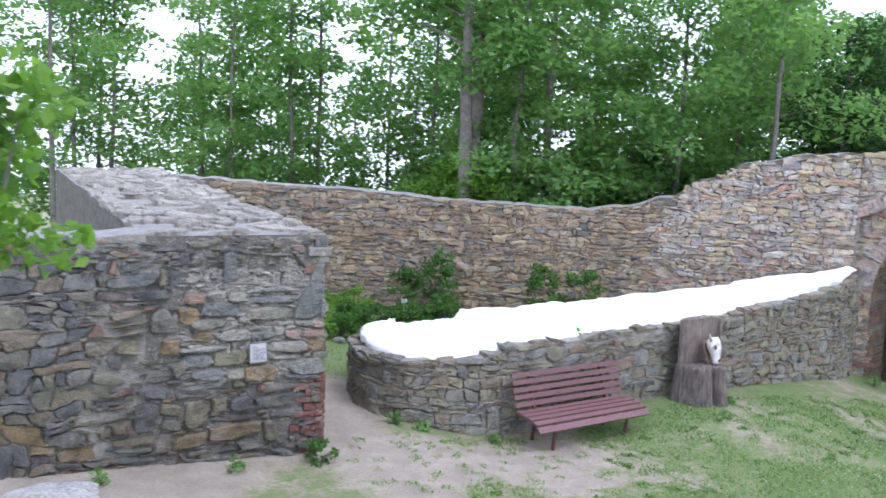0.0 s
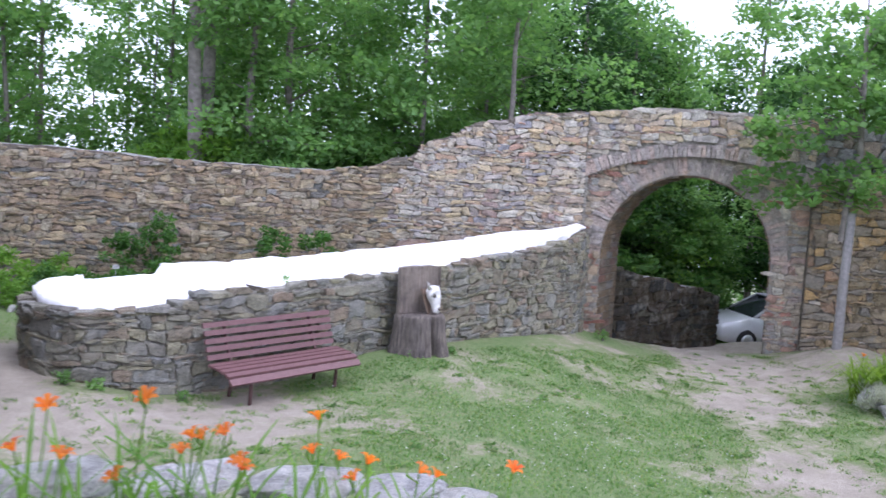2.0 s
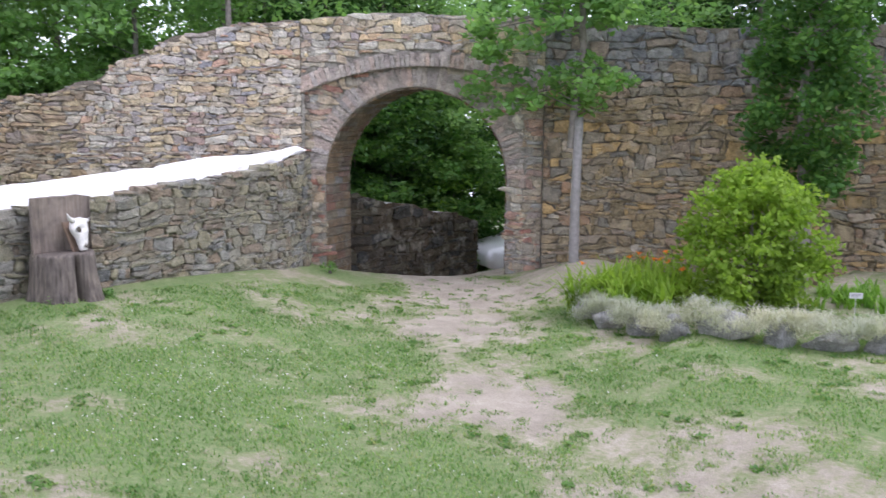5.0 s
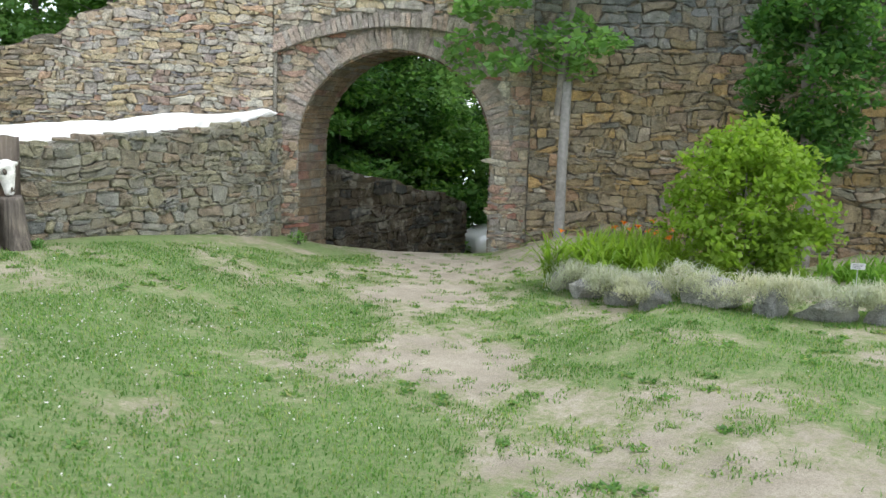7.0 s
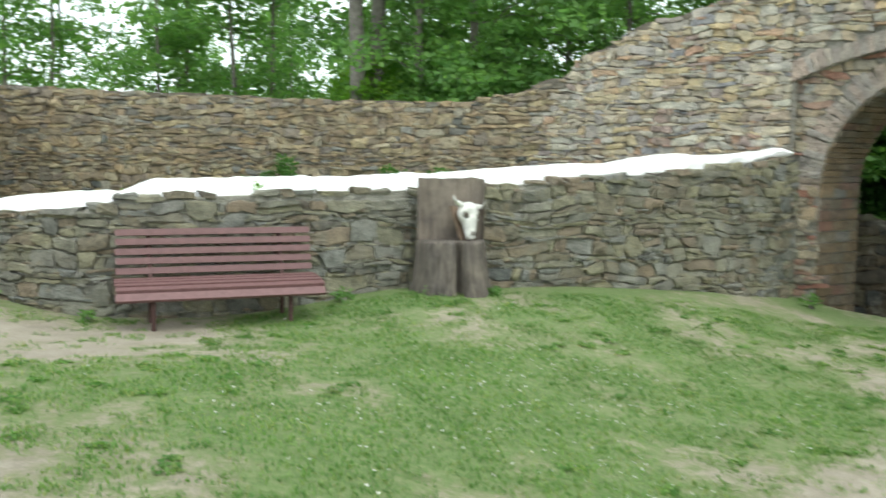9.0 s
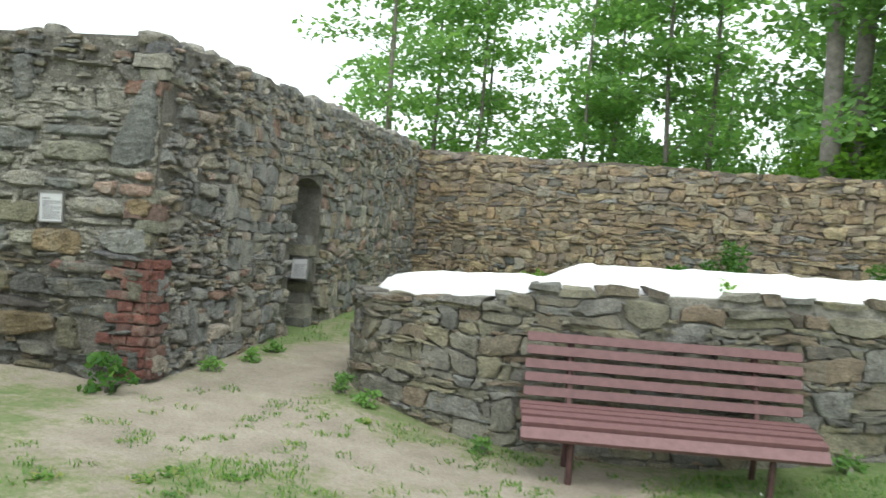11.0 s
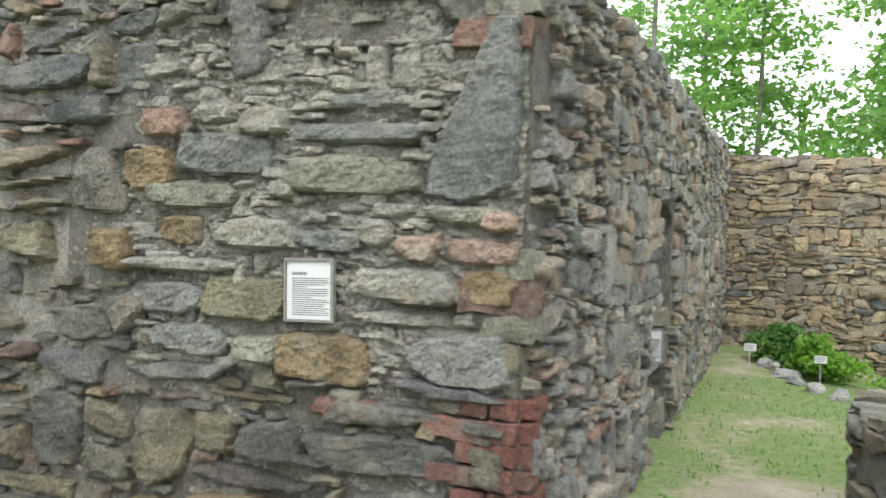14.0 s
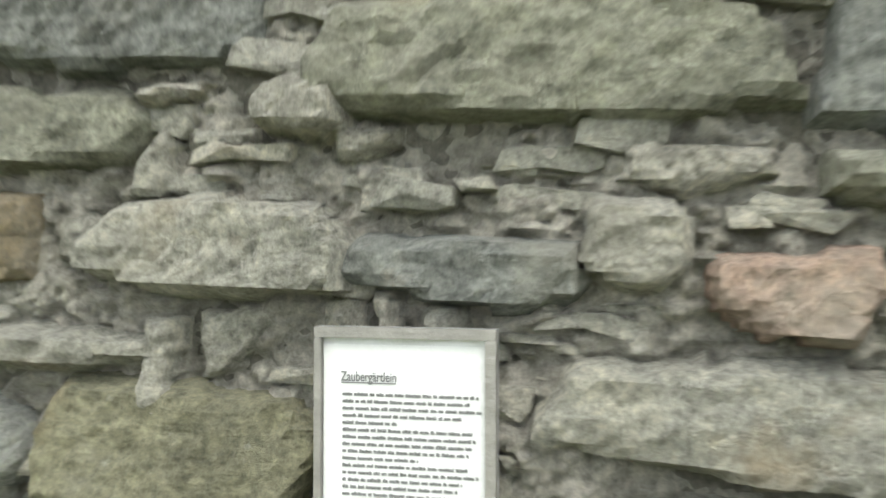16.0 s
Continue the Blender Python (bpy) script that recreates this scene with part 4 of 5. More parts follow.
leaf_cloud("leaves", [(x - 11.5, y + 5.5, z - 0.02) for x, y, z in grey_tips], 90, 0.15, 0.035, 20, leaf_grey, mat_plant, 0.5, 0.9, 0.4)


def lily_flower(verts, faces, x, y, z, size, r):
    """Six petals bent back from a funnel."""
    ax, ay = r.uniform(-0.6, 0.6), r.uniform(-0.6, 0.6)
    turn = Euler((ax, ay, r.uniform(0, 6))).to_matrix()
    for k in range(6):
        a = k * math.pi / 3
        d, t = Vector((math.cos(a), math.sin(a), 0)), Vector((-math.sin(a), math.cos(a), 0))
        k0 = len(verts)
        for f, h, w in ((0.05, 0.0, 0.05), (0.3, 0.45, 0.22), (0.7, 0.75, 0.27), (1.0, 0.62, 0.02)):
            for e in (-1, 1):
                p = turn @ (d * f * size + t * e * w * size * 0.9 + Vector((0, 0, h * size)))
                verts.append((x + p.x, y + p.y, z + p.z))
        for i in range(3):
            faces.append((k0 + 2 * i, k0 + 2 * i + 1, k0 + 2 * i + 3, k0 + 2 * i + 2))


def lilies(name, spots, flowers, seed, height, label, leaf, wide=0.028, blades_per=20):
    r = random.Random(seed)
    ob = tagged(empty(name, spots[0][0], spots[0][1], spots[0][2]), label, "flower")
    o = spots[0]
    rel = [(x - o[0], y - o[1], z - o[2]) for x, y, z in spots]
    blades("leaves", rel, seed, height, wide, leaf, ob, 0.85, blades_per, 0.12, 5)
    for x, y, z, base in flowers:
        v, f, sv, sf = [], [], [], []
        lily_flower(v, f, x - o[0], y - o[1], z - o[2], 0.062, r)
        tube(sv, sf, [(x - o[0] + r.uniform(-0.12, 0.12), y - o[1] + r.uniform(-0.05, 0.15), base - o[2]), (x - o[0], y - o[1], z - o[2])], [0.006, 0.004], 5)
        if r.random() < 0.7:
            bx, by, bz = x - o[0] + r.uniform(-0.05, 0.05), y - o[1] + r.uniform(-0.05, 0.05), z - o[2] + r.uniform(-0.05, 0.03)
            tube(sv, sf, [(x - o[0], y - o[1], z - o[2] - 0.06), (bx, by, bz), (bx * 1.0, by, bz + 0.05)], [0.003, 0.008, 0.002], 5)
        mesh_of("stalk", sv, sf, leaf, ob)
        mesh_of("blossom", v, f, petal, ob, True)
    return ob


r = random.Random(22)
beds = [(12.0 + r.uniform(0, 1.5), -4.35 + r.uniform(-0.55, 0.75), 0) for _ in range(46)]
beds = [(x, y, ground_z(x, y)) for x, y, _ in beds]
lilies("day_lily", beds, [(x + 0.3, y + r.uniform(-0.4, 0.4), z + r.uniform(0.62, 0.85), z) for x, y, z in beds[:13]], 23, 0.8, "clump of arching light green day lilies with orange flowers", leaf_shrub, 0.036, 26)
hosta = [(13.9 + r.uniform(0, 1.8), -7.4 + r.uniform(-1.2, 1.2), 0) for _ in range(40)]
blade_bed = tagged(empty("bed_plants", 14.5, -7.2, 0), "low green plants in the bed below the wall", "plant")
blades("leaves", [(x - 14.5, y + 7.2, ground_z(x, y)) for x, y, _ in hosta], 24, 0.34, 0.04, leaf_light, blade_bed, 0.8, 16, 0.16, 3)

# ---- terrace edge, its stones and the lilies in front of the walk ----
for i, x in enumerate(np.arange(-4.6, 2.3, 0.66)):
    rock("coping_rock", x, -5.62 + 0.12 * math.sin(i * 2.1), 1.8 - 0.25 * (x + 1) + 0.17 * smooth_step(-2.0, -2.8, x) + 0.05 * math.sin(i * 1.7), 0.42, 0.3, 0.1, 60 + i, rock_pale, "pale weathered rock on the terrace edge", "terrace edge rocks", r.uniform(-15, 15))
near = [(x, -6.05 + r.uniform(-0.2, 0.2), 0) for x in np.linspace(-1.7, 1.6, 17)]
near = [(x, y, ground_z(x, y)) for x, y, _ in near]
lilies("day_lily", near, [(x + r.uniform(-0.15, 0.15), y + r.uniform(-0.2, 0.25), 1.86 - 0.25 * (x - 0.45) - 0.1 * smooth_step(0.2, 1.2, x) + r.uniform(-0.3, 0.1), z) for x, y, z in near + near[2:12]], 33, 0.6, "orange day lilies on thin stalks along the terrace edge", leaf_light, 0.022, 12)
bush("maple_bush", 35, -3.62, -6.0, ground_z(-3.62, -6.0), 0.6, 2.4, 60, 60, 0.08, leaf_light, "leafy bright green maple bush beside the terrace", "bush", 0.68, 6, 0.17).matrix_basis = pose(-3.72, -6.0, 2.15)
bush("grey_bush", 36, -3.62, -6.35, ground_z(-3.62, -6.35), 0.22, 0.55, 18, 40, 0.05, leaf_dark, "small grey-green bush by the terrace stones", "bush", 0.2, 4, 0.1)

# ---- garden behind the low wall ----
r = random.Random(45)
for x, y, rx, rz, m in ((2.2, 6.3, 0.5, 0.5, leaf_light), (2.9, 6.5, 0.55, 0.62, leaf_dark), (3.7, 6.6, 0.5, 0.5, leaf_dark), (4.4, 6.5, 0.5, 0.5, leaf_dark), (5.1, 6.4, 0.5, 0.55, leaf_dark), (2.6, 7.3, 0.6, 0.8, leaf_light), (3.5, 7.5, 0.6, 0.75, leaf_light), (5.2, 6.9, 0.5, 1.35, leaf_dark), (4.6, 7.0, 0.45, 1.1, leaf_dark), (7.6, 5.1, 0.55, 1.35, leaf_dark), (6.9, 5.5, 0.5, 1.2, leaf_dark), (1.4, 7.6, 0.4, 0.45, leaf_light), (1.0, 8.4, 0.4, 0.4, leaf_dark)):
    bush("garden_plant", int(x * 50 + y * 9), x, y, ground_z(x, y), rx, rz, 26, 60, 0.075, m, "leafy green garden herb in the bed below the wall", "plant", 0.05, 5, 0.16)["group"] = "garden bed plants"
bed_edge = Line([(0.75, 8.0), (1.3, 6.7), (2.4, 5.85), (3.7, 6.05), (5.2, 5.95), (6.6, 5.2)], 1)
s = 0
while s < bed_edge.length:
    q = bed_edge.place(s, 0)
    rock("bed_stone", q[0], q[1], ground_z(q[0], q[1]) + 0.02, 0.17, 0.1, 0.09, int(200 + s * 31), rock_grey, "small flat stone edging the garden bed", "garden bed stones", r.uniform(0, 180))
    s += 0.34


def plant_tag(x, y, h, w=0.1, rz=0):
    z = ground_z(x, y)
    ob = tagged(empty("plant_label", x, y, z, rz), "small white plant label on a metal stake", "sign", "plant labels")
    bm = bmesh.new()
    box(bm, -w / 2, w / 2, -0.006, 0.0, h - 0.075, h)
    bmesh.ops.bevel(bm, geom=bm.edges[:], offset=0.002, segments=1)
    part("plate", bm, white, ob)
    bm = bmesh.new()
    box(bm, -0.005, 0.005, 0.001, 0.007, -0.1, h - 0.01)
    part("stake", bm, steel, ob)
    bm = bmesh.new()
    for k in range(3):
        box(bm, -w * 0.38, w * (0.38 - 0.1 * k), -0.0075, -0.0062, h - 0.022 - k * 0.018, h - 0.016 - k * 0.018)
    tagged(part("writing", bm, ink, ob), kind="stuff")


white, steel, ink = plain("white_card", (0.49, 0.49, 0.485), 0.5, 0, 0.04), plain("steel", (0.45, 0.45, 0.45), 0.45, 0.8, 0.1), plain("ink", (0.13, 0.13, 0.13), 0.8, 0, 0.05)
for x, y, h, rz in ((0.62, 6.9, 0.38, 10), (1.3, 7.0, 0.32, 10), (4.2, 6.35, 0.7, 0), (13.1, -7.1, 0.45, -60)):
    plant_tag(x, y, h, 0.16 if x > 10 else 0.12, rz)

# ---- bench ----
BX, BY, BRZ = 3.97, 0.13, 5.9
bz = ground_z(BX, BY)
bench = tagged(empty("park_bench", BX, BY, bz, BRZ), "dark red slatted park bench beside the low stone wall", "bench")


def slat(name, y, z, tilt, wide, length, mat_=None):
    bm = bmesh.new()
    box(bm, -length / 2, length / 2, -wide / 2, wide / 2, -0.016, 0.016)
    bmesh.ops.bevel(bm, geom=bm.edges[:], offset=0.007, segments=2)
    ob = part(name, bm, bench_paint, bench)
    ob.matrix_basis = pose(rng.uniform(-0.006, 0.006), y, z, tilt, rng.uniform(-0.15, 0.15), 0)


sz = 0.53 - bz
for y, z, tilt in ((-0.4, -0.03, 42), (-0.315, 0.035, 14), (-0.2, 0.062, 7), (-0.085, 0.076, 5), (0.03, 0.085, 5)):
    slat("seat_slat", y, sz + z, tilt, 0.09, 2.0)
for k in range(5):
    slat("back_slat", 0.14 + k * 0.031, sz + 0.165 + k * 0.094, 74, 0.064, 1.96)
iron = plain("bench_iron", (0.09, 0.05, 0.045), 0.7, 0.2, 0.3)
for x in (-0.66, 0.66):
    v, f = [], []
    tube(v, f, [(x, -0.3, -0.1), (x, -0.33, sz * 0.6), (x, -0.34, sz - 0.02), (x, 0.04, sz + 0.03), (x, 0.12, sz + 0.09), (x, 0.215, sz + 0.3), (x, 0.31, sz + 0.55)], [0.024] * 7, 8)
    mesh_of("leg_frame", v, f, iron, bench, True)
    v, f = [], []
    tube(v, f, [(x, 0.16, -0.1), (x, 0.1, sz * 0.6), (x, 0.04, sz + 0.02)], [0.024] * 3, 8)
    mesh_of("leg", v, f, iron, bench, True)

# ---- stump seat with a skull ----
SX, SY = 6.49, 0.42
stz = ground_z(SX, SY)
stump = tagged(empty("tree_stump", SX, SY, stz), "grey weathered tree stump cut as a high-backed seat", "stump")


def stump_mesh():
    n, verts, faces = 128, [], []
    top = 0.95 - stz
    levels = [(-0.15, 1.24), (0.0, 1.18), (0.12, 1.09), (0.3, 1.02), (0.5, 0.975), (top - 0.03, 0.95), (top, 0.92)]
    for z, g in levels:
        for k in range(n):
            a = 2 * math.pi * k / n
            lobe = 1 + 0.06 * math.sin(a * 5 + 0.6) + 0.05 * noise.noise((math.cos(a) * 3, math.sin(a) * 3, z * 0.7)) + 0.025 * noise.noise((a * 9, z * 1.5, 2))
            notch = math.exp(-(((a - math.radians(271) + math.pi) % (2 * math.pi) - math.pi) / 0.11) ** 4) * 0.5
            r_ = 0.39 * g * lobe * (1 - notch)
            verts.append((math.cos(a) * r_, math.sin(a) * r_ * 0.92, z + (0.01 * noise.noise((a * 3, 0, 7)) if g < 0.95 else 0)))
    for i in range(len(levels) - 1):
        for k in range(n):
            a, b = i * n + k, i * n + (k + 1) % n
            faces.append((a, b, b + n, a + n))
    verts.append((0, 0, top - 0.004))
    for k in range(n):
        faces.append(((len(levels) - 1) * n + k, (len(levels) - 1) * n + (k + 1) % n, len(verts) - 1))
    mesh_of("base", verts, faces, stump_wood, stump, True)
    # the back: the outer shell of the trunk left standing
    verts, faces = [], []
    m = 18
    for z in np.linspace(top - 0.03, 1.63 - stz, 8):
        for inner in (0, 1):
            for k in range(m + 1):
                a = math.radians(8 + 164 * k / m)
                r_ = 0.375 * (1 + 0.05 * math.sin(a * 5) + 0.02 * noise.noise((a * 7, z * 2, 5)))
                x, y = math.cos(a) * r_, math.sin(a) * r_ * 0.75
                if inner:
                    y = min(y - 0.02, 0.13 + 0.012 * noise.noise((x * 9, z * 3, 1)))
                    x *= 0.985
                verts.append((x, y, z + 0.02 * noise.noise((a * 2, 3, 3)) * (z > 1.2)))
    row = 2 * (m + 1)
    for i in range(7):
        for k in range(m):
            a = i * row + k
            faces.append((a, a + 1, a + row + 1, a + row))
            a += m + 1
            faces.append((a + 1, a, a + row, a + row + 1))
        for k in (0, m):
            a, b = i * row + k, i * row + m + 1 + k
            faces.append((a, b, b + row, a + row) if k else (b, a, a + row, b + row))
    for k in range(m):
        a = 7 * row + k
        faces.append((a, a + 1, a + m + 2, a + m + 1))
    mesh_of("back", verts, faces, stump_back, stump)


stump_mesh()


def skull():
    """A horned animal skull: a lofted muzzle and brow with sunk eyes, horns, on a pointed brown board."""
    ob = tagged(empty("animal_skull", 6.66, 0.25, 0.965, 8), "bleached white horned animal skull leaning on the stump seat", "skull")
    turn = pose(0, 0, 0, -16, 8, 22) @ Matrix.Diagonal((1.2, 1.15, 1.08, 1))
    verts, faces, n = [], [], 32
    rows = ((0.0, 0.03, 0.03), (0.015, 0.046, 0.042), (0.03, 0.052, 0.046), (0.06, 0.054, 0.05), (0.1, 0.056, 0.055), (0.15, 0.064, 0.064), (0.18, 0.078, 0.072), (0.2, 0.094, 0.078), (0.22, 0.108, 0.082), (0.24, 0.116, 0.084), (0.26, 0.118, 0.086), (0.28, 0.116, 0.088), (0.31, 0.106, 0.088), (0.34, 0.09, 0.08), (0.365, 0.065, 0.062), (0.385, 0.03, 0.03))
    for z, a, b in rows:
        for k in range(n):
            t = 2 * math.pi * k / n
            x, y = math.cos(t) * a, math.sin(t) * b
            if y < 0.02:
                y += 0.075 * math.exp(-((abs(x) - 0.075) / 0.026) ** 2 - ((z - 0.235) / 0.028) ** 2)
                y += 0.035 * math.exp(-((abs(x) - 0.02) / 0.013) ** 2 - ((z - 0.025) / 0.022) ** 2)
                y -= 0.012 * math.exp(-(x / 0.03) ** 2) * smooth_step(0.03, 0.15, z)
            verts.append(tuple(turn @ Vector((x, y, z))))
    for i in range(len(rows) - 1):
        for k in range(n):
            a, b = i * n + k, i * n + (k + 1) % n
            faces.append((a, b, b + n, a + n))
    faces += [tuple(range(n))[::-1], tuple(range((len(rows) - 1) * n, len(rows) * n))]
    for e in (-1, 1):
        tube(verts, faces, [tuple(turn @ Vector(p)) for p in ((e * 0.06, 0, 0.33), (e * 0.11, -0.01, 0.36), (e * 0.16, -0.02, 0.36), (e * 0.2, -0.03, 0.39), (e * 0.215, -0.035, 0.43))], [0.034, 0.031, 0.025, 0.015, 0.003], 10)
    mesh_of("bone", verts, faces, bone, ob, True)
    # Dark flattened balls stand in for the shade inside eye sockets and nose.
    hollow = plain("hollow_shade", (0.09, 0.075, 0.06), 0.9, 0, 0.3)
    for nm, p, size in (("eye_shade", (-0.075, -0.033, 0.235), (0.031, 0.014, 0.033)), ("eye_shade", (0.075, -0.033, 0.235), (0.031, 0.014, 0.033)), ("nose_shade", (-0.018, -0.034, 0.05), (0.012, 0.012, 0.028)), ("nose_shade", (0.018, -0.034, 0.05), (0.012, 0.012, 0.028))):
        bm = bmesh.new()
        bmesh.ops.create_icosphere(bm, subdivisions=2, radius=1)
        for v_ in bm.verts:
            v_.co = turn @ Vector((p[0] + v_.co.x * size[0], p[1] - 0.012 + v_.co.y * size[1], p[2] + v_.co.z * size[2]))
        part(nm, bm, hollow, ob, "", True)
    bm = bmesh.new()
    box(bm, -0.13, 0.1, 0.09, 0.11, 0.01, 0.36)
    for v_ in bm.verts:
        if v_.co.z < 0.1:
            v_.co.x *= 0.3
        v_.co = turn @ v_.co
    bmesh.ops.bevel(bm, geom=bm.edges[:], offset=0.006, segments=2)
    part("board", bm, plain("board_wood", (0.2, 0.14, 0.1), 0.7, 0, 0.25), ob, "brown pointed wooden board")


skull()

# ---- information signs ----
def info_sign(name, x, y, z, w, h, rz, label, title="", lean=0.0):
    ob = tagged(empty(name, x, y, z, rz), label, "sign")
    ob.matrix_basis = pose(x, y, z, lean, -2.0, rz)
    bm = bmesh.new()
    box(bm, -w / 2, w / 2, 0.002, 0.012, -h / 2, h / 2)
    part("backing", bm, steel, ob)
    for nm, a in (("frame_rail", (-w / 2, w / 2, h / 2 - 0.012, h / 2)), ("frame_rail", (-w / 2, w / 2, -h / 2, -h / 2 + 0.009)), ("frame_stile", (-w / 2, -w / 2 + 0.008, -h / 2 + 0.0092, h / 2 - 0.0122)), ("frame_stile", (w / 2 - 0.012, w / 2, -h / 2 + 0.0092, h / 2 - 0.0122))):
        bm = bmesh.new()
        box(bm, a[0], a[1], -0.008, 0.0018, a[2], a[3])
        bmesh.ops.bevel(bm, geom=bm.edges[:], offset=0.002, segments=2)
        part(nm, bm, sign_frame, ob)
    bm = bmesh.new()
    box(bm, -w / 2 + 0.009, w / 2 - 0.013, 0.0004, 0.0016, -h / 2 + 0.01, h / 2 - 0.02)
    part("paper", bm, white, ob, "white printed sheet")
    r = random.Random(77)
    x0, wide = -w / 2 + 0.009 + w * 0.1, w * 0.74
    top = h / 2 - 0.02 - h * 0.16
    bm = bmesh.new()
    k, z_ = 0, top - h * 0.075
    while z_ > -h / 2 + h * 0.1:
        p, end = x0, x0 + wide * (r.uniform(0.86, 1.06) if k not in (4, 9) else 0.3 + 0.03 * k)
        left = 0
        while p < end:
            if left <= 0:
                left, p = r.randrange(3, 13), p + h * 0.008
            tall = r.choice((0.0065, 0.0065, 0.0065, 0.0105))
            box(bm, p, p + h * 0.0047, -0.0006, 0.0002, z_ - h * 0.0065, z_ + h * tall)
            p, left = p + h * 0.0062, left - 1
        k, z_ = k + 1, z_ - h * 0.0335
    if title:
        box(bm, x0, x0 + wide * 0.42, -0.0006, 0.0002, top - h * 0.022, top - h * 0.017)
    tagged(part("writing", bm, ink, ob), kind="stuff")
    if title:
        cu = bpy.data.curves.new("title", "FONT")
        cu.body, cu.size, cu.extrude, cu.offset = title, h * 0.066, 0.0003, 0.00015
        tmp = new("title", cu)
        me = bpy.data.meshes.new_from_object(tmp.evaluated_get(bpy.context.evaluated_depsgraph_get()))
        bpy.data.objects.remove(tmp)
        me.materials.clear()
        me.materials.append(ink)
        xs = [v_.co.x for v_ in me.vertices]
        me.transform(Matrix.Diagonal((wide * 0.42 / max(xs), 1, 1, 1)))
        t = new("title", me)
        t.parent, t.matrix_basis = ob, pose(x0, -0.0006, top - h * 0.012, 90, 0, 0)
    return ob


sign_frame = plain("sign_frame", (0.2, 0.19, 0.175), 0.4, 0.3, 0.2, 30)
info_sign("wall_sign", -0.652, -0.088, 1.745, 0.208, 0.238, 0, "framed white information sheet on the rubble wall", "Zaubergärtlein", 0)
info_sign("niche_sign", 0.04, 3.8, 1.22, 0.2, 0.25, 0, "framed white information sheet in the wall niche", "", -12)

# blocked niche: stepped blocks below a dark hollow
niche = tagged(empty("niche_blocking", 0, 0, 0), "stacked brown stone blocks closing the foot of a wall niche", "masonry")
for y0, z0, z1, x1, m in ((3.8, 0.25, 0.64, 0.14, stone_low), (3.82, 0.645, 0.8, 0.13, stone_low), (3.83, 0.805, 0.94, 0.1, stone_rear), (3.82, 0.945, 1.06, 0.12, stone_shaded), (3.87, 1.065, 1.36, 0.1, stone_low), (3.84, 1.365, 1.49, 0.13, stone_low), (3.9, 1.495, 1.6, 0.08, stone_low)):
    bm = bmesh.new()
    box(bm, -0.8, x1, y0, NICHE1 - 0.005, z0, z1)
    bmesh.ops.bevel(bm, geom=bm.edges[:], offset=0.02, segments=2)
    part("block", bm, m, niche)

# ---- past the gate ----
lane_line = Line([(13.35, 2.6), (14.9, 2.5), (16.6, 2.75), (18.0, 2.78)], 1)
lane_tops = [(0, 1.1), (1.6, 0.8), (3.4, 0.45), (4.8, 0.15), (6, -0.1)]
lane_high = lambda s: lerp(lane_tops, s)
# Lane wall takes the darkened stone in place of real shade.
lane_wall = wall_body("wall_lane", lane_line, 0, lane_line.length, lambda s: -2.6, lane_high, 0.4, stone_shaded, mortar_top, "low stone wall along the lane past the gate, shade in its colour", 0.2)
lay(face_stones(lane_line, 0, lane_line.length, lambda s: -1.5, lane_high, 0.3, 0.13, 71, 0.01, 0.04), lane_wall, stone_shaded, (15, 2.5, 0.3), 300)


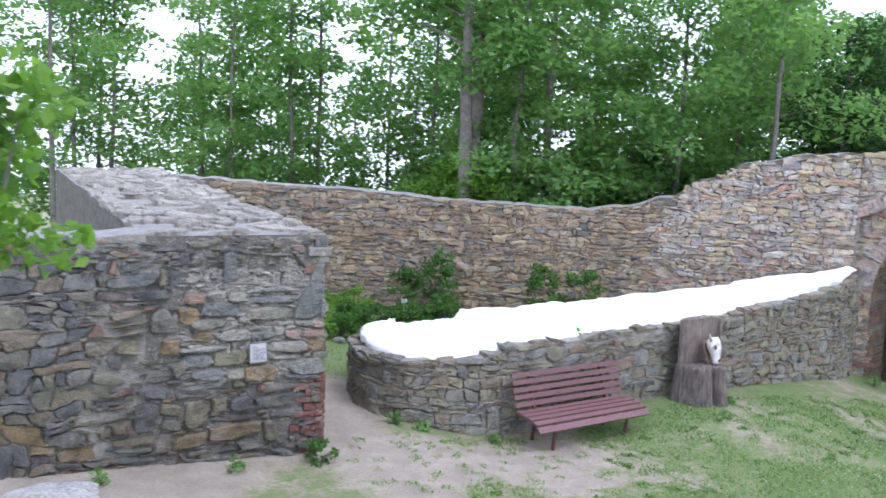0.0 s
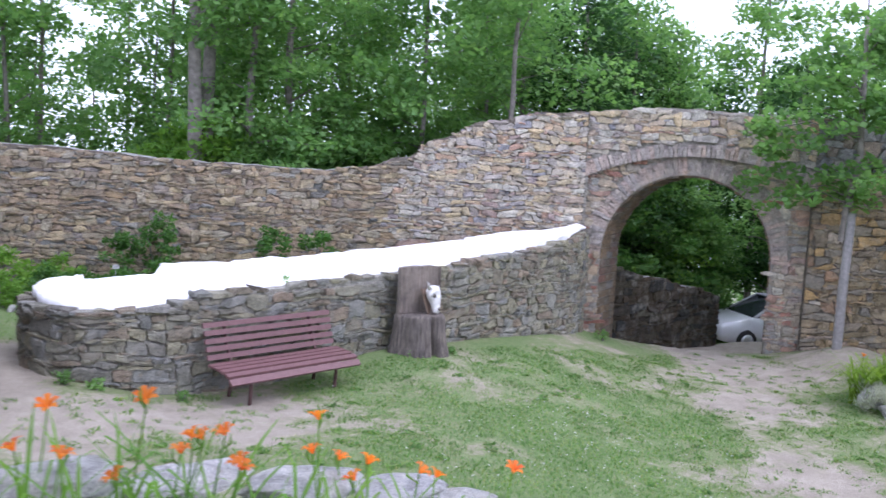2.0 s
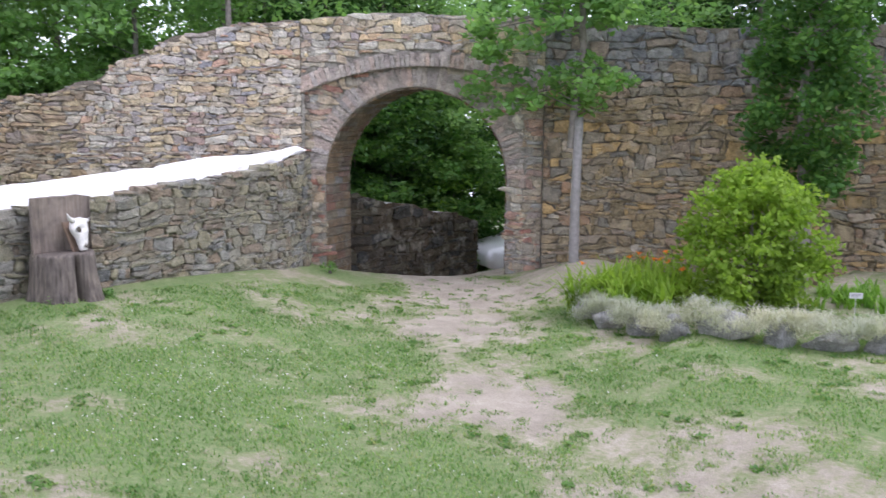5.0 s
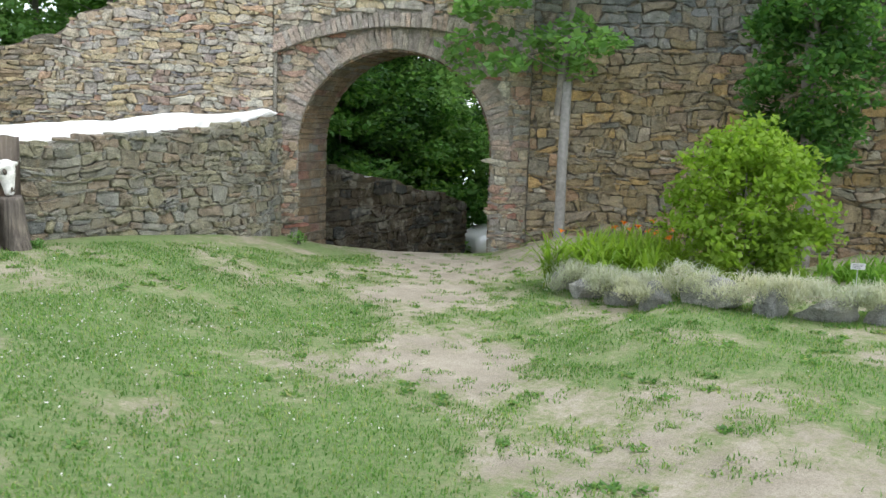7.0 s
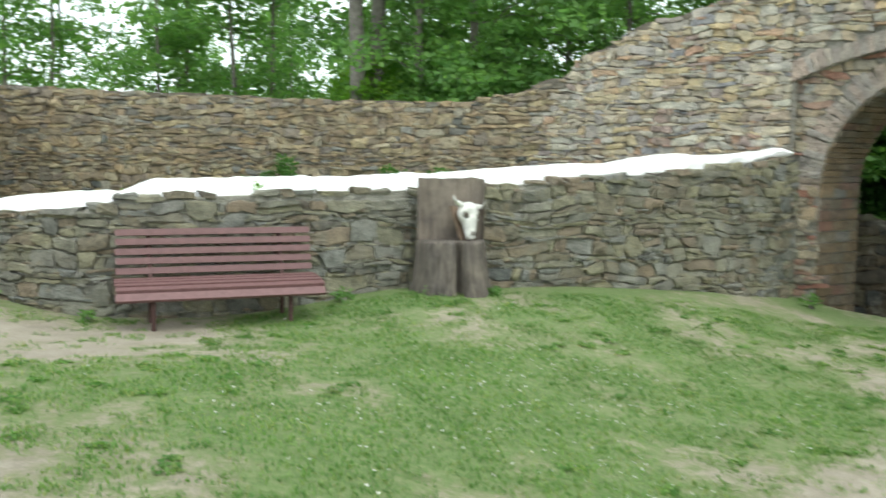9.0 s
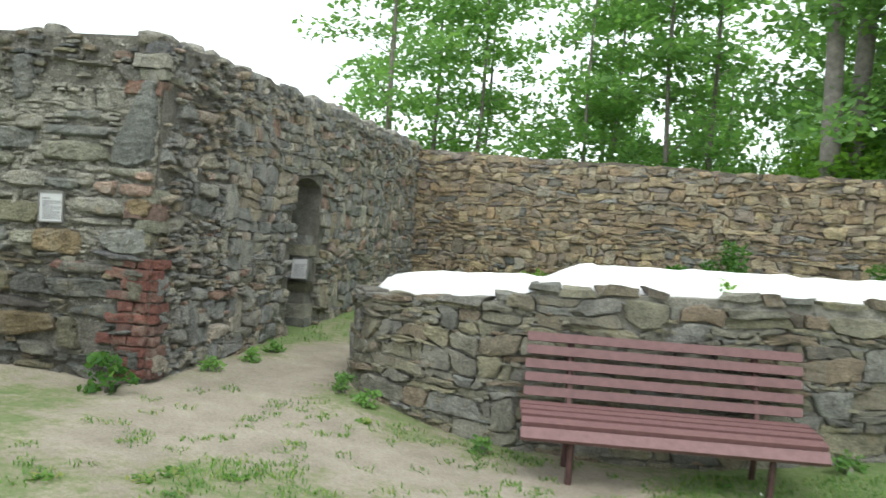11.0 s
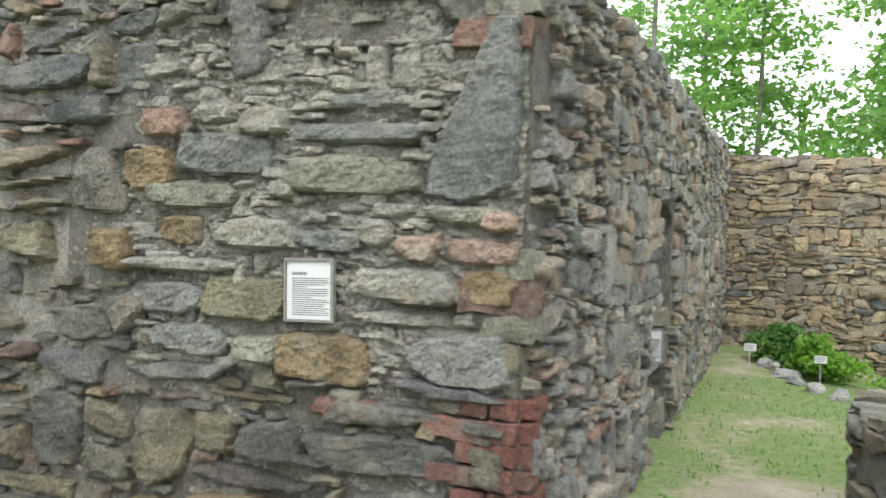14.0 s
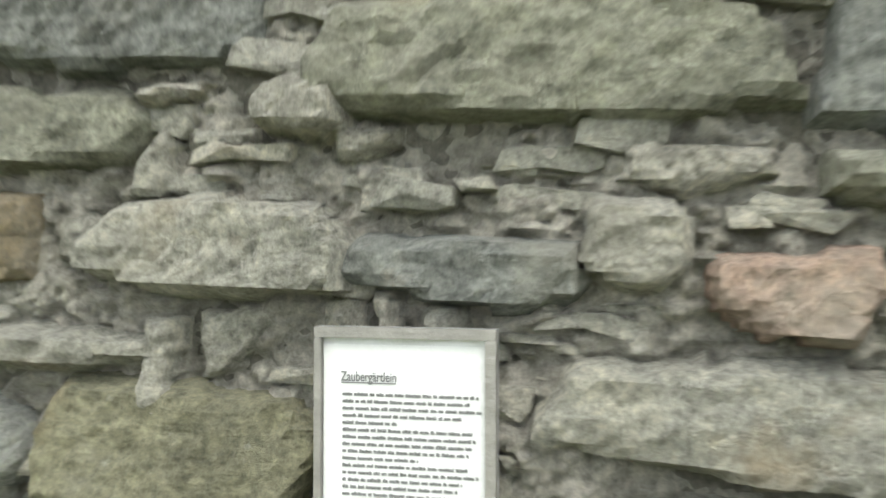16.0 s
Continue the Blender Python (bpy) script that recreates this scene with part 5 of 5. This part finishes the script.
def car(x, y, z, rz):
    ob = tagged(empty("parked_car", x, y, z, rz), "light grey parked car seen through the gate", "car")
    paint, glass, rubber = plain("car_paint", (0.62, 0.63, 0.64), 0.3, 0.2, 0.04), plain("car_glass", (0.02, 0.025, 0.03), 0.1, 0, 0.1), plain("tyre", (0.03, 0.03, 0.03), 0.85, 0, 0.2)
    def loft(name, sections, m):
        bm = bmesh.new()
        rings = []
        for xx, half, lo, hi, tuck in sections:
            rings.append([bm.verts.new(p) for p in ((xx, -half, lo), (xx, -half * 1.02, (lo + hi) / 2), (xx, -half * tuck, hi), (xx, half * tuck, hi), (xx, half * 1.02, (lo + hi) / 2), (xx, half, lo))])
        for a, b in zip(rings, rings[1:]):
            for k in range(6):
                bm.faces.new((a[k], a[(k + 1) % 6], b[(k + 1) % 6], b[k]))
        bm.faces.new(rings[0][::-1])
        bm.faces.new(rings[-1])
        bmesh.ops.recalc_face_normals(bm, faces=bm.faces[:])
        bmesh.ops.bevel(bm, geom=bm.edges[:], offset=0.03, segments=2)
        return part(name, bm, m, ob, "", True)
    loft("body", [(-2.1, 0.7, 0.35, 0.75, 0.9), (-1.9, 0.84, 0.25, 0.9, 0.93), (-0.6, 0.86, 0.22, 0.95, 0.95), (1.2, 0.86, 0.22, 0.92, 0.95), (2.0, 0.8, 0.28, 0.78, 0.9), (2.15, 0.7, 0.35, 0.65, 0.9)], paint)
    loft("window_glass", [(-1.75, 0.74, 0.9, 0.95, 0.95), (-1.35, 0.76, 0.9, 1.36, 0.8), (0.25, 0.76, 0.9, 1.4, 0.8), (1.1, 0.74, 0.9, 0.94, 0.95)], glass)
    loft("roof", [(-1.4, 0.6, 1.36, 1.41, 0.95), (-0.6, 0.63, 1.38, 1.46, 0.93), (0.3, 0.6, 1.38, 1.43, 0.95)], paint)
    for e in (-1, 1):
        v, f = [], []
        tube(v, f, [(0.28, e * 0.61, 1.4), (1.1, e * 0.73, 0.93)], [0.035, 0.04], 6)
        mesh_of("pillar", v, f, paint, ob, True)
    for xx in (-1.35, 1.35):
        for e in (-1, 1):
            v, f = [], []
            tube(v, f, [(xx, e * 0.64, 0.31), (xx, e * 0.7, 0.31), (xx, e * 0.86, 0.31), (xx, e * 0.88, 0.31)], [0.26, 0.31, 0.31, 0.27], 22)
            w_ = mesh_of("wheel", v, f, rubber, ob, True)
            v, f = [], []
            tube(v, f, [(xx, e * 0.8, 0.31), (xx, e * 0.886, 0.31), (xx, e * 0.895, 0.31)], [0.18, 0.18, 0.05], 18)
            mesh_of("rim", v, f, steel, w_, True)


car(21.9, 3.4, ground_z(20.6, 4.0), 152)
lane_tree = tree("tree", 130, 9, 0.22, 2.6, 0.16, 50, 110, 0.16, leaf_shaded, False, 0.8)
tagged(lane_tree, "leafy tree standing by the lane past the gate, shade in its leaf colour", "tree")
lane_tree.matrix_basis = pose(24.4, 4.6, ground_z(24.4, 4.6))
for x, y in ((16.6, 6.4), (18.8, 6.6), (20.6, 8.6), (23.5, 9.5), (25.5, 8.2), (26.5, 1.6), (19.6, -3.2), (20.6, -6.4), (20.4, -9.6), (23.4, -4.6), (22.0, -1.4)):
    copy_thing(lane_tree, pose(x, y, ground_z(x, y), 0, 0, x * 77))
# The dark leaf colour stands for the shade under the trees here.
thicket = tagged(tree("sapling", 131, 4.7, 0.05, 1.6, 0.06, 64, 80, 0.16, leaf_dark, False, 0.5), "dark leafy sapling in the shade beside the sunk lane", "tree", "thicket beside the lane")
thicket.matrix_basis = pose(16.6, 5.4, ground_z(16.6, 5.4))
for x, y in ((18.0, 5.5), (19.4, 5.6), (20.9, 5.9), (22.5, 6.4), (18.6, 7.6), (22.8, 8.8), (26.6, 5.8)):
    copy_thing(thicket, pose(x, y, ground_z(x, y), 0, 0, x * 57))

# ---- weeds and grass ----
r = random.Random(90)
for x, y, h, n in ((0.02, -0.3, 0.29, 26), (-1.0, -0.4, 0.17, 14), (0.36, 0.75, 0.11, 12), (0.45, 1.4, 0.11, 12), (0.42, 2.0, 0.13, 12), (1.5, 0.75, 0.17, 20), (1.75, 0.5, 0.13, 16), (6.2, 0.2, 0.1, 20), (6.9, 0.18, 0.09, 16), (2.7, 0.2, 0.1, 14), (5.3, 0.45, 0.13, 14), (11.9, 1.4, 0.2, 22), (-2.4, -0.4, 0.14, 14)):
    bush("weed", int(abs(x) * 91 + abs(y) * 7), x, y, ground_z(x, y), h * 0.8, h * 0.85, n // 2 + 2, 15, 0.07 if h > 0.28 else 0.045, leaf_dark if h > 0.28 else leaf_wood, "small leafy green weed at the foot of the wall", "plant", 0.05, 4, 0.07)["group"] = "weeds at the walls"
bush("cap_weed", 97, 4.35, 0.85, low_high(5.0) - 0.01, 0.12, 0.12, 8, 16, 0.04, leaf_light, "tiny green weed growing on the white wall cap", "plant", 0.05, 3, 0.05)

turf_spots, tuft_spots = [], []
while len(turf_spots) < 78000:
    x, y = r.uniform(1.2, 14.5), r.uniform(-9.2, 3.0)
    if y > 0.35 and x > 1.5:
        continue
    g = grassiness(x, y) + 0.55 * noise.noise((x * 2.3, y * 2.3, 5))
    if r.random() < smooth_step(0.3, 0.85, g):
        turf_spots.append((x, y, ground_z(x, y) - 0.005))
while len(turf_spots) < 86000:
    x, y = r.uniform(0.2, 9), r.uniform(2.6, 7)
    if grassiness(x, y) > 0.5:
        turf_spots.append((x, y, ground_z(x, y) - 0.005))
lawn = blades("lawn", turf_spots, 91, 0.05, 0.009, grass_leaf, None, 0.7, 1, 0.0, 2)
tagged(lawn, "short patchy green grass on the court", "grass", kind="stuff")
while len(tuft_spots) < 900:
    x, y = r.uniform(0.4, 14), r.uniform(-8.5, 0.3)
    if grassiness(x, y) < 0.62:
        tuft_spots.append((x, y, ground_z(x, y) - 0.005))
tufts = blades("grass_tufts", tuft_spots, 92, 0.045, 0.009, grass_leaf, None, 1.0, 24, 0.075, 2)
tagged(tufts, "scattered tufts of grass on bare earth", "grass", kind="stuff")
rosettes = []
while len(rosettes) < 230:
    x, y = r.uniform(0.5, 13.5), r.uniform(-8.0, 0.2)
    if 0.25 < grassiness(x, y) < 0.72:
        rosettes.append((x, y, ground_z(x, y) + 0.012))
herbs = leaf_cloud("ground_herbs", rosettes, 34, 0.085, 0.05, 95, grass_leaf, None, 0.22, 0.5, 0.5)
tagged(herbs, "low dark green herbs spreading on the trodden earth", "plant", kind="stuff")
clover_spots = []
while len(clover_spots) < 420:
    x, y = r.gauss(6.6, 1.6), r.gauss(-4.0, 1.6)
    if grassiness(x, y) > 0.6 and y < 0.2:
        clover_spots.append((x, y, ground_z(x, y) + 0.05))
tagged(leaf_cloud("clover_heads", clover_spots, 3, 0.008, 0.012, 93, bone, None, 1, 1.5, 1.0), "tiny white clover blossoms in the grass", "flower", kind="stuff")

# ---- stones of the walls ----
def in_gate(s, z, half, spring, rise, grow=0.0):
    d = abs(s - (S_ARCH if half == HALF else S_MID))
    if d > half + grow:
        return False
    if z < spring:
        return True
    r = (half * half + rise * rise) / (2 * rise)
    return math.hypot(d, z - (spring - (r - rise))) < r + grow


OUT = S_MID - S_GATE
RING = 0.36
skip_relief = lambda s, z, poly: any(in_gate(a, b, OUT, 3.0, 0.5, 0.0) for a, b in poly) or in_gate(s, z, OUT, 3.0, 0.5, 0.3)
skip_gate = lambda s, z, poly: not in_gate(s, z, OUT, 3.0, 0.5, 0.05) or in_gate(s, z, HALF, SPRING, HALF, RING if z > SPRING else 0.02)


def voussoirs(half, spring, rise, depth, count, front, seed, length):
    """Narrow stones set on edge round an arch."""
    r_ = random.Random(seed)
    r = (half * half + rise * rise) / (2 * rise)
    zc = spring - (r - rise)
    a1 = math.asin(min(1, half / r))
    out = []
    for i in range(count):
        a, b = -a1 + 2 * a1 * i / count, -a1 + 2 * a1 * (i + 1) / count
        g = length * r_.uniform(0.8, 1.12)
        poly = [((S_ARCH if half == HALF else S_MID) + math.sin(t) * q, zc + math.cos(t) * q) for t, q in ((a, r + 0.005), (b, r + 0.005), (b, r + g), (a, r + g))]
        out.append(stone_shape(rear_line, poly[::-1], r_, 0.008, depth * r_.uniform(0.6, 1.2), 0.2, front))
    return out


def soffit_stones(seed):
    """Flat stones lining the inside of the arch and its jambs."""
    r = random.Random(seed)
    out = []
    steps = [(S_ARCH - HALF, z, "l") for z in np.arange(-0.9, SPRING, 0.16)] + [(S_ARCH + HALF, z, "r") for z in np.arange(-0.9, SPRING, 0.16)]
    for s, z, side in steps:
        d = -DEEP
        while d > -0.97:
            w = r.uniform(0.2, 0.4)
            k = 1 if side == "l" else -1
            p = [rear_line.place(s + k * o + SKEW * (-DEEP - dd) / (1.0 - DEEP), zz, dd) for o in (0.0, 0.03) for zz, dd in ((z + 0.008, d - 0.006), (z + 0.15, d - 0.006), (z + 0.15, max(-0.995, d - w)), (z + 0.008, max(-0.995, d - w)))]
            f = [(4, 5, 6, 7), (0, 1, 5, 4), (1, 2, 6, 5), (2, 3, 7, 6), (3, 0, 4, 7)]
            out.append((p, f if side == "l" else [g[::-1] for g in f]))
            d -= w
    a = 0.0
    while a < math.pi - 0.02:
        b = min(math.pi, a + r.uniform(0.045, 0.075))
        d = -DEEP
        while d > -0.97:
            w = r.uniform(0.25, 0.5)
            e = max(-0.995, d - w)
            p = []
            for q in (HALF + 0.002, HALF - r.uniform(0.02, 0.045)):
                for t, dd in ((a + 0.004, d - 0.005), (b - 0.004, d - 0.005), (b - 0.004, e), (a + 0.004, e)):
                    p.append(rear_line.place(S_ARCH - math.cos(t) * q + SKEW * (-DEEP - dd) / (1.0 - DEEP), SPRING + math.sin(t) * q, dd))
            out.append((p, [(4, 5, 6, 7), (0, 1, 5, 4), (1, 2, 6, 5), (2, 3, 7, 6), (3, 0, 4, 7)]))
            d = e
        a = b
    return out


def bricks(x0, x1, z0, z1, parent):
    """The repaired corner: courses of old red brick, toothed into the stone."""
    r = random.Random(3)
    line = front_line
    z, j, out = z0, 0, []
    while z < z1 - 0.03:
        s, end = x0 + 7.5 + (0.0 if j % 2 else 0.1) + r.uniform(-0.05, 0.03), x1 + 7.5
        while s < end - 0.03:
            w = min(r.choice((0.24, 0.13)), end - s)
            out.append(stone_shape(line, [(s, z), (s + w, z), (s + w, z + 0.08), (s, z + 0.08)], r, 0.004, 0.05 * r.uniform(0.75, 1.2), 0.08))
            s += w
        out.append(stone_shape(side_line, [(0.0, z), (0.13 if j % 2 else 0.24, z), (0.13 if j % 2 else 0.24, z + 0.075), (0.0, z + 0.075)], r, 0.004, 0.045, 0.08))
        z, j = z + 0.083, j + 1
    lay(out, parent, brick_red, (0, 0, 1), 300, "brick")


BIG = ((-0.51, 2.33, 0.54, 0.1, "a"), (-0.54, 2.17, 0.54, 0.14, "g"), (-1.07, 2.25, 0.4, 0.16, "a"), (-1.22, 2.09, 0.39, 0.12, "g"), (-1.43, 2.19, 0.23, 0.16, "b"), (-1.37, 2.38, 0.23, 0.13, "c"),
       (-1.26, 1.94, 0.2, 0.13, "b"), (-0.93, 1.94, 0.33, 0.13, "o"), (-0.6, 1.93, 0.29, 0.1, "a"), (-0.41, 1.97, 0.14, 0.11, "o"), (-0.25, 1.92, 0.19, 0.1, "c"), (-0.0, 1.91, 0.27, 0.1, "c"),
       (0.06, 2.02, 0.14, 0.08, "c"), (-0.08, 2.04, 0.3, 0.08, "g"), (-0.97, 1.69, 0.37, 0.18, "d"), (-1.34, 1.68, 0.33, 0.13, "a"), (-1.25, 1.81, 0.52, 0.07, "o"), (-0.3, 1.78, 0.4, 0.14, "o"), (0.02, 1.79, 0.21, 0.13, "b"))
BIG += ((-0.5, 1.31, 0.25, 0.075, "r"), (-0.06, 1.53, 0.37, 0.19, "a"), (-0.6, 1.5, 0.36, 0.2, "b"), (-0.3, 1.66, 0.36, 0.07, "o"), (-1.62, 1.86, 0.2, 0.17, "b"), (-1.2, 1.52, 0.34, 0.13, "a"), (-0.9, 1.5, 0.2, 0.12, "g"), (-0.9, 2.38, 0.21, 0.13, "o"), (-0.48, 2.45, 0.28, 0.08, "a"), (-0.81, 2.12, 0.12, 0.1, "o"), (-1.14, 2.41, 0.2, 0.1, "o"))


def near_big(s, z, poly):
    """Whether a cell lies under one of the large stones."""
    x = s - 7.5
    if 2.1 < z < 2.7 and -0.24 + (z - 2.1) * 0.4 < x < 0.12:
        return True
    return any(abs(x - a) < w / 2 and abs(z - b) < h / 2 for a, b, w, h, m in BIG) or (z > 1.42 and z < 2.7 and -1.5 < x < 0.1) != SMALL[0]


SMALL = [False]


def big_stones(parent):
    """The large stones that stand out on the front of the keep: x, height, width, tallness, material."""
    r = random.Random(5)
    out = {}
    for x, z, w, h, m in BIG:
        s = x + 7.5
        poly = [(s + u * w * 0.56 + r.uniform(-0.07, 0.07) * w, z + v * h * 0.58 + r.uniform(-0.09, 0.09) * h) for u, v in ((-0.97, -0.7), (-0.3, -1.0), (0.5, -0.97), (0.97, -0.75), (1.0, 0.2), (0.8, 0.95), (0.1, 1.0), (-0.8, 0.88), (-1.0, 0.1))]
        out.setdefault({"a": stone_slate, "g": stone_green, "b": stone_brown, "c": stone_rose, "o": stone_grey, "d": stone_olive, "r": brick_red}[m], []).append(rough_stone(front_line, poly, r, 0.004, r.uniform(0.055, 0.085), 0.014))
    slab = [(7.25, 2.09), (7.42, 2.07), (7.62, 2.13), (7.63, 2.45), (7.62, 2.74), (7.52, 2.74), (7.39, 2.48), (7.29, 2.28)]
    out[stone_slate].append(rough_stone(front_line, slab, r, 0.004, 0.07, 0.01))
    for m, some in out.items():
        lay(some, parent, m, (0, 0, 1))


stone_slate = stone_material("stone_slate", [(0, (0.135, 0.14, 0.13)), (1, (0.19, 0.192, 0.175))])
stone_green = stone_material("stone_green", gain=1.45, stops=[(0, (0.195, 0.195, 0.15)), (1, (0.25, 0.245, 0.195))])
stone_olive = stone_material("stone_olive", gain=1.3, stops=[(0, (0.17, 0.165, 0.11)), (1, (0.2, 0.19, 0.13))])
stone_brown = stone_material("stone_brown", gain=1.4, stops=[(0, (0.19, 0.15, 0.095)), (1, (0.25, 0.19, 0.11))])
stone_grey = stone_material("stone_grey", [(0, (0.22, 0.215, 0.185)), (1, (0.28, 0.265, 0.225))])
stone_rose = stone_material("stone_rose", [(0, (0.24, 0.165, 0.13)), (1, (0.28, 0.205, 0.165))])

flo, slo, rlo, llo = floor_low(front_line), floor_low(side_line), floor_low(rear_line), floor_low(low_line)
skip_niche = lambda s, z, poly: any(NICHE0 + 0.03 < a < NICHE1 - 0.03 and b < niche_low(a) - 0.02 for a, b in poly)
big_stones(wall_front)
bricks(-0.2, 0.15, 0.5, 1.42, wall_front)
front_stones = face_stones(front_line, 0.5, 7.63, flo, keep_high, 0.31, 0.14, 21, 0.012, 0.055, near_big, 0.0, None, lambda s, z: s > 5.0)
SMALL[0] = True
small_stones = face_stones(front_line, 5.8, 7.63, flo, keep_high, 0.11, 0.055, 24, 0.006, 0.04, near_big, 0.0, None, lambda s, z: True)
lay(small_stones, wall_front, stone_grey, (-0.5, -0.05, 1.7), 200)
footing = lambda q: q[0][-1][2] < 1.35 + 0.2 * noise.noise((q[0][-1][0] * 1.5, 3, 1))
lay([q for q in front_stones if q and not footing(q)], wall_front, stone_old, (-0.5, -0.05, 1.7))
lay([q for q in front_stones if q and footing(q)], wall_front, stone_foot, (-0.5, -0.05, 1.0), 160)
lay(face_stones(side_line, 0, side_line.length, slo, side_high, 0.22, 0.09, 22, 0.01, 0.05, skip_niche, 0.0, None, lambda s, z: s < 1.3), wall_side, stone_side, (0.15, 0.5, 1.5))
rear_stones = [q for q in face_stones(rear_line, 0, S_GATE, rlo, rear_high, 0.2, 0.076, 23, 0.008, 0.05) if q]
repaired = lambda q: q[0][-1][0] > 9.2 + 0.5 * noise.noise((q[0][-1][2] * 2.2, 1, 1)) + 0.25 * (q[0][-1][2] - 2)
lay([q for q in rear_stones if not repaired(q)], wall_rear, stone_rear, (5, 7.5, 2))
lay([q for q in rear_stones if repaired(q)], wall_rear, stone_pale, (10.6, 3.6, 2.4))
lay(face_stones(rear_line, S_GATE, S_END, lambda s: 2.9, rear_high, 0.22, 0.085, 25, 0.01, 0.045, skip_relief), relief, stone_pale, (13, 1, 3.6))
lay(voussoirs(OUT, 3.0, 0.5, 0.045, 52, 0.0, 26, 0.27), relief, stone_ring, (13, 1, 3.6), 300, "arch_stone")
lay(face_stones(rear_line, S_GATE, S_END, lambda s: -0.6, lambda s: 3.6, 0.22, 0.09, 27, 0.01, 0.04, skip_gate, -DEEP), wall_gate, stone_gate, (13, 1, 1.5))
lay(voussoirs(HALF, SPRING, HALF, 0.04, 62, -DEEP, 28, RING), wall_gate, stone_ring, (13, 1, 2.5), 300, "arch_stone")
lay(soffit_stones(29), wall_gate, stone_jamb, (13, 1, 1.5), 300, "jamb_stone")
right_stones = [q for q in face_stones(rear_line, S_END, rear_line.length - 1.0, rlo, rear_high, 0.26, 0.12, 30, 0.012, 0.055) if q]
cobbled = lambda q: q[0][-1][2] > 3.25 + 0.5 * noise.noise((q[0][-1][1] * 0.9, 2, 2))
lay([q for q in right_stones if not cobbled(q)], wall_right, stone_right, (15.5, -1.8, 2))
lay([q for q in right_stones if cobbled(q)], wall_right, stone_cobble, (15.5, -1.8, 3.6), 120)
lay(face_stones(low_line, 0, low_line.length, llo, lambda s: low_high(s) - 0.05, 0.25, 0.095, 31, 0.012, 0.048), wall_low, stone_low, (4, 0.5, 0.8))


def rim_stones():
    """Flat broken slabs along the front of the low wall, bedded at the edge of the white cap."""
    r_, s = random.Random(63), 0.1
    while s < low_line.length - 0.3:
        w, deep, thick = r_.uniform(0.13, 0.4), r_.uniform(0.1, 0.26), r_.uniform(0.03, 0.07)
        if r_.random() < 0.86:
            bm = bmesh.new()
            box(bm, -w / 2, w / 2, -0.045 + r_.uniform(-0.02, 0.02), deep, -thick, r_.uniform(-0.01, 0.03))
            for v_ in bm.verts:
                v_.co.x *= r_.uniform(0.55, 1.1)
                v_.co.z += r_.uniform(-0.015, 0.015)
            bmesh.ops.subdivide_edges(bm, edges=bm.edges[:], cuts=2, use_grid_fill=True)
            for v_ in bm.verts:
                q = v_.co * 6 + Vector((s * 7, 0, 0))
                v_.co += Vector((noise.noise(q), noise.noise(q + Vector((5, 0, 0))), 0.5 * noise.noise(q + Vector((0, 5, 0))))) * 0.05
            n_ = low_line.at(s + w / 2)[1]
            x, y, z = low_line.place(s + w / 2, low_high(s + w / 2) - 0.02)
            ob = part("rim_stone", bm, stone_low, wall_low)
            ob.matrix_basis = pose(x, y, z, r_.uniform(-5, 5), r_.uniform(-4, 4), math.degrees(math.atan2(n_.x, -n_.y)))
        s += w * 0.98


rim_stones()


class TopBed:
    """The level top of the keep wall: length runs along x, height along y, and out is up."""
    side = 1

    def place(self, s, z, out=0.0):
        return (s, z, TOP_KEEP + 0.02 * z + 0.05 * noise.noise((z * 1.3, 7, 5)) + out - 0.01)


def top_stones():
    """Broken flat stones bedded in mortar on top of the keep wall."""
    r_, bed = random.Random(52), TopBed()
    out = []
    for poly in rubble(-1.9, 0.12, 0.04, 9.8, 0.3, 0.24, 53):
        if r_.random() < 0.85:
            out.append(stone_shape(bed, poly, r_, 0.03 * r_.uniform(0.3, 1.5), 0.06 * r_.uniform(0.2, 1.5), 0.5))
    lay(out, wall_side, stone_grey, (-0.8, 1.0, 3.1), 120)


top_stones()


def quoins():
    """Larger blocks that turn the corner of the keep above the brick repair."""
    r_ = random.Random(44)
    z, k = 1.5, 0
    while z < 2.95:
        h = r_.uniform(0.08, 0.15)
        if not 1.95 < z + h / 2 < 2.68:
            a, b = (r_.uniform(0.1, 0.16), r_.uniform(0.2, 0.32)) if k % 2 else (r_.uniform(0.18, 0.28), r_.uniform(0.1, 0.18))
            bm = bmesh.new()
            box(bm, 0.15 - a, 0.165 + r_.uniform(-0.015, 0.02), -0.045 + r_.uniform(-0.02, 0.01), b, z, z + h - 0.012)
            bmesh.ops.subdivide_edges(bm, edges=bm.edges[:], cuts=3, use_grid_fill=True)
            for v_ in bm.verts:
                q = v_.co * 9 + Vector((k * 7, 0, 0))
                v_.co += Vector((noise.noise(q), noise.noise(q + Vector((5, 0, 0))), 0.6 * noise.noise(q + Vector((0, 5, 0))))) * 0.036
            part("stone", bm, r_.choice((stone_old, stone_old, stone_green, stone_grey, stone_slate)), wall_front)
        z, k = z + h, k + 1


quoins()
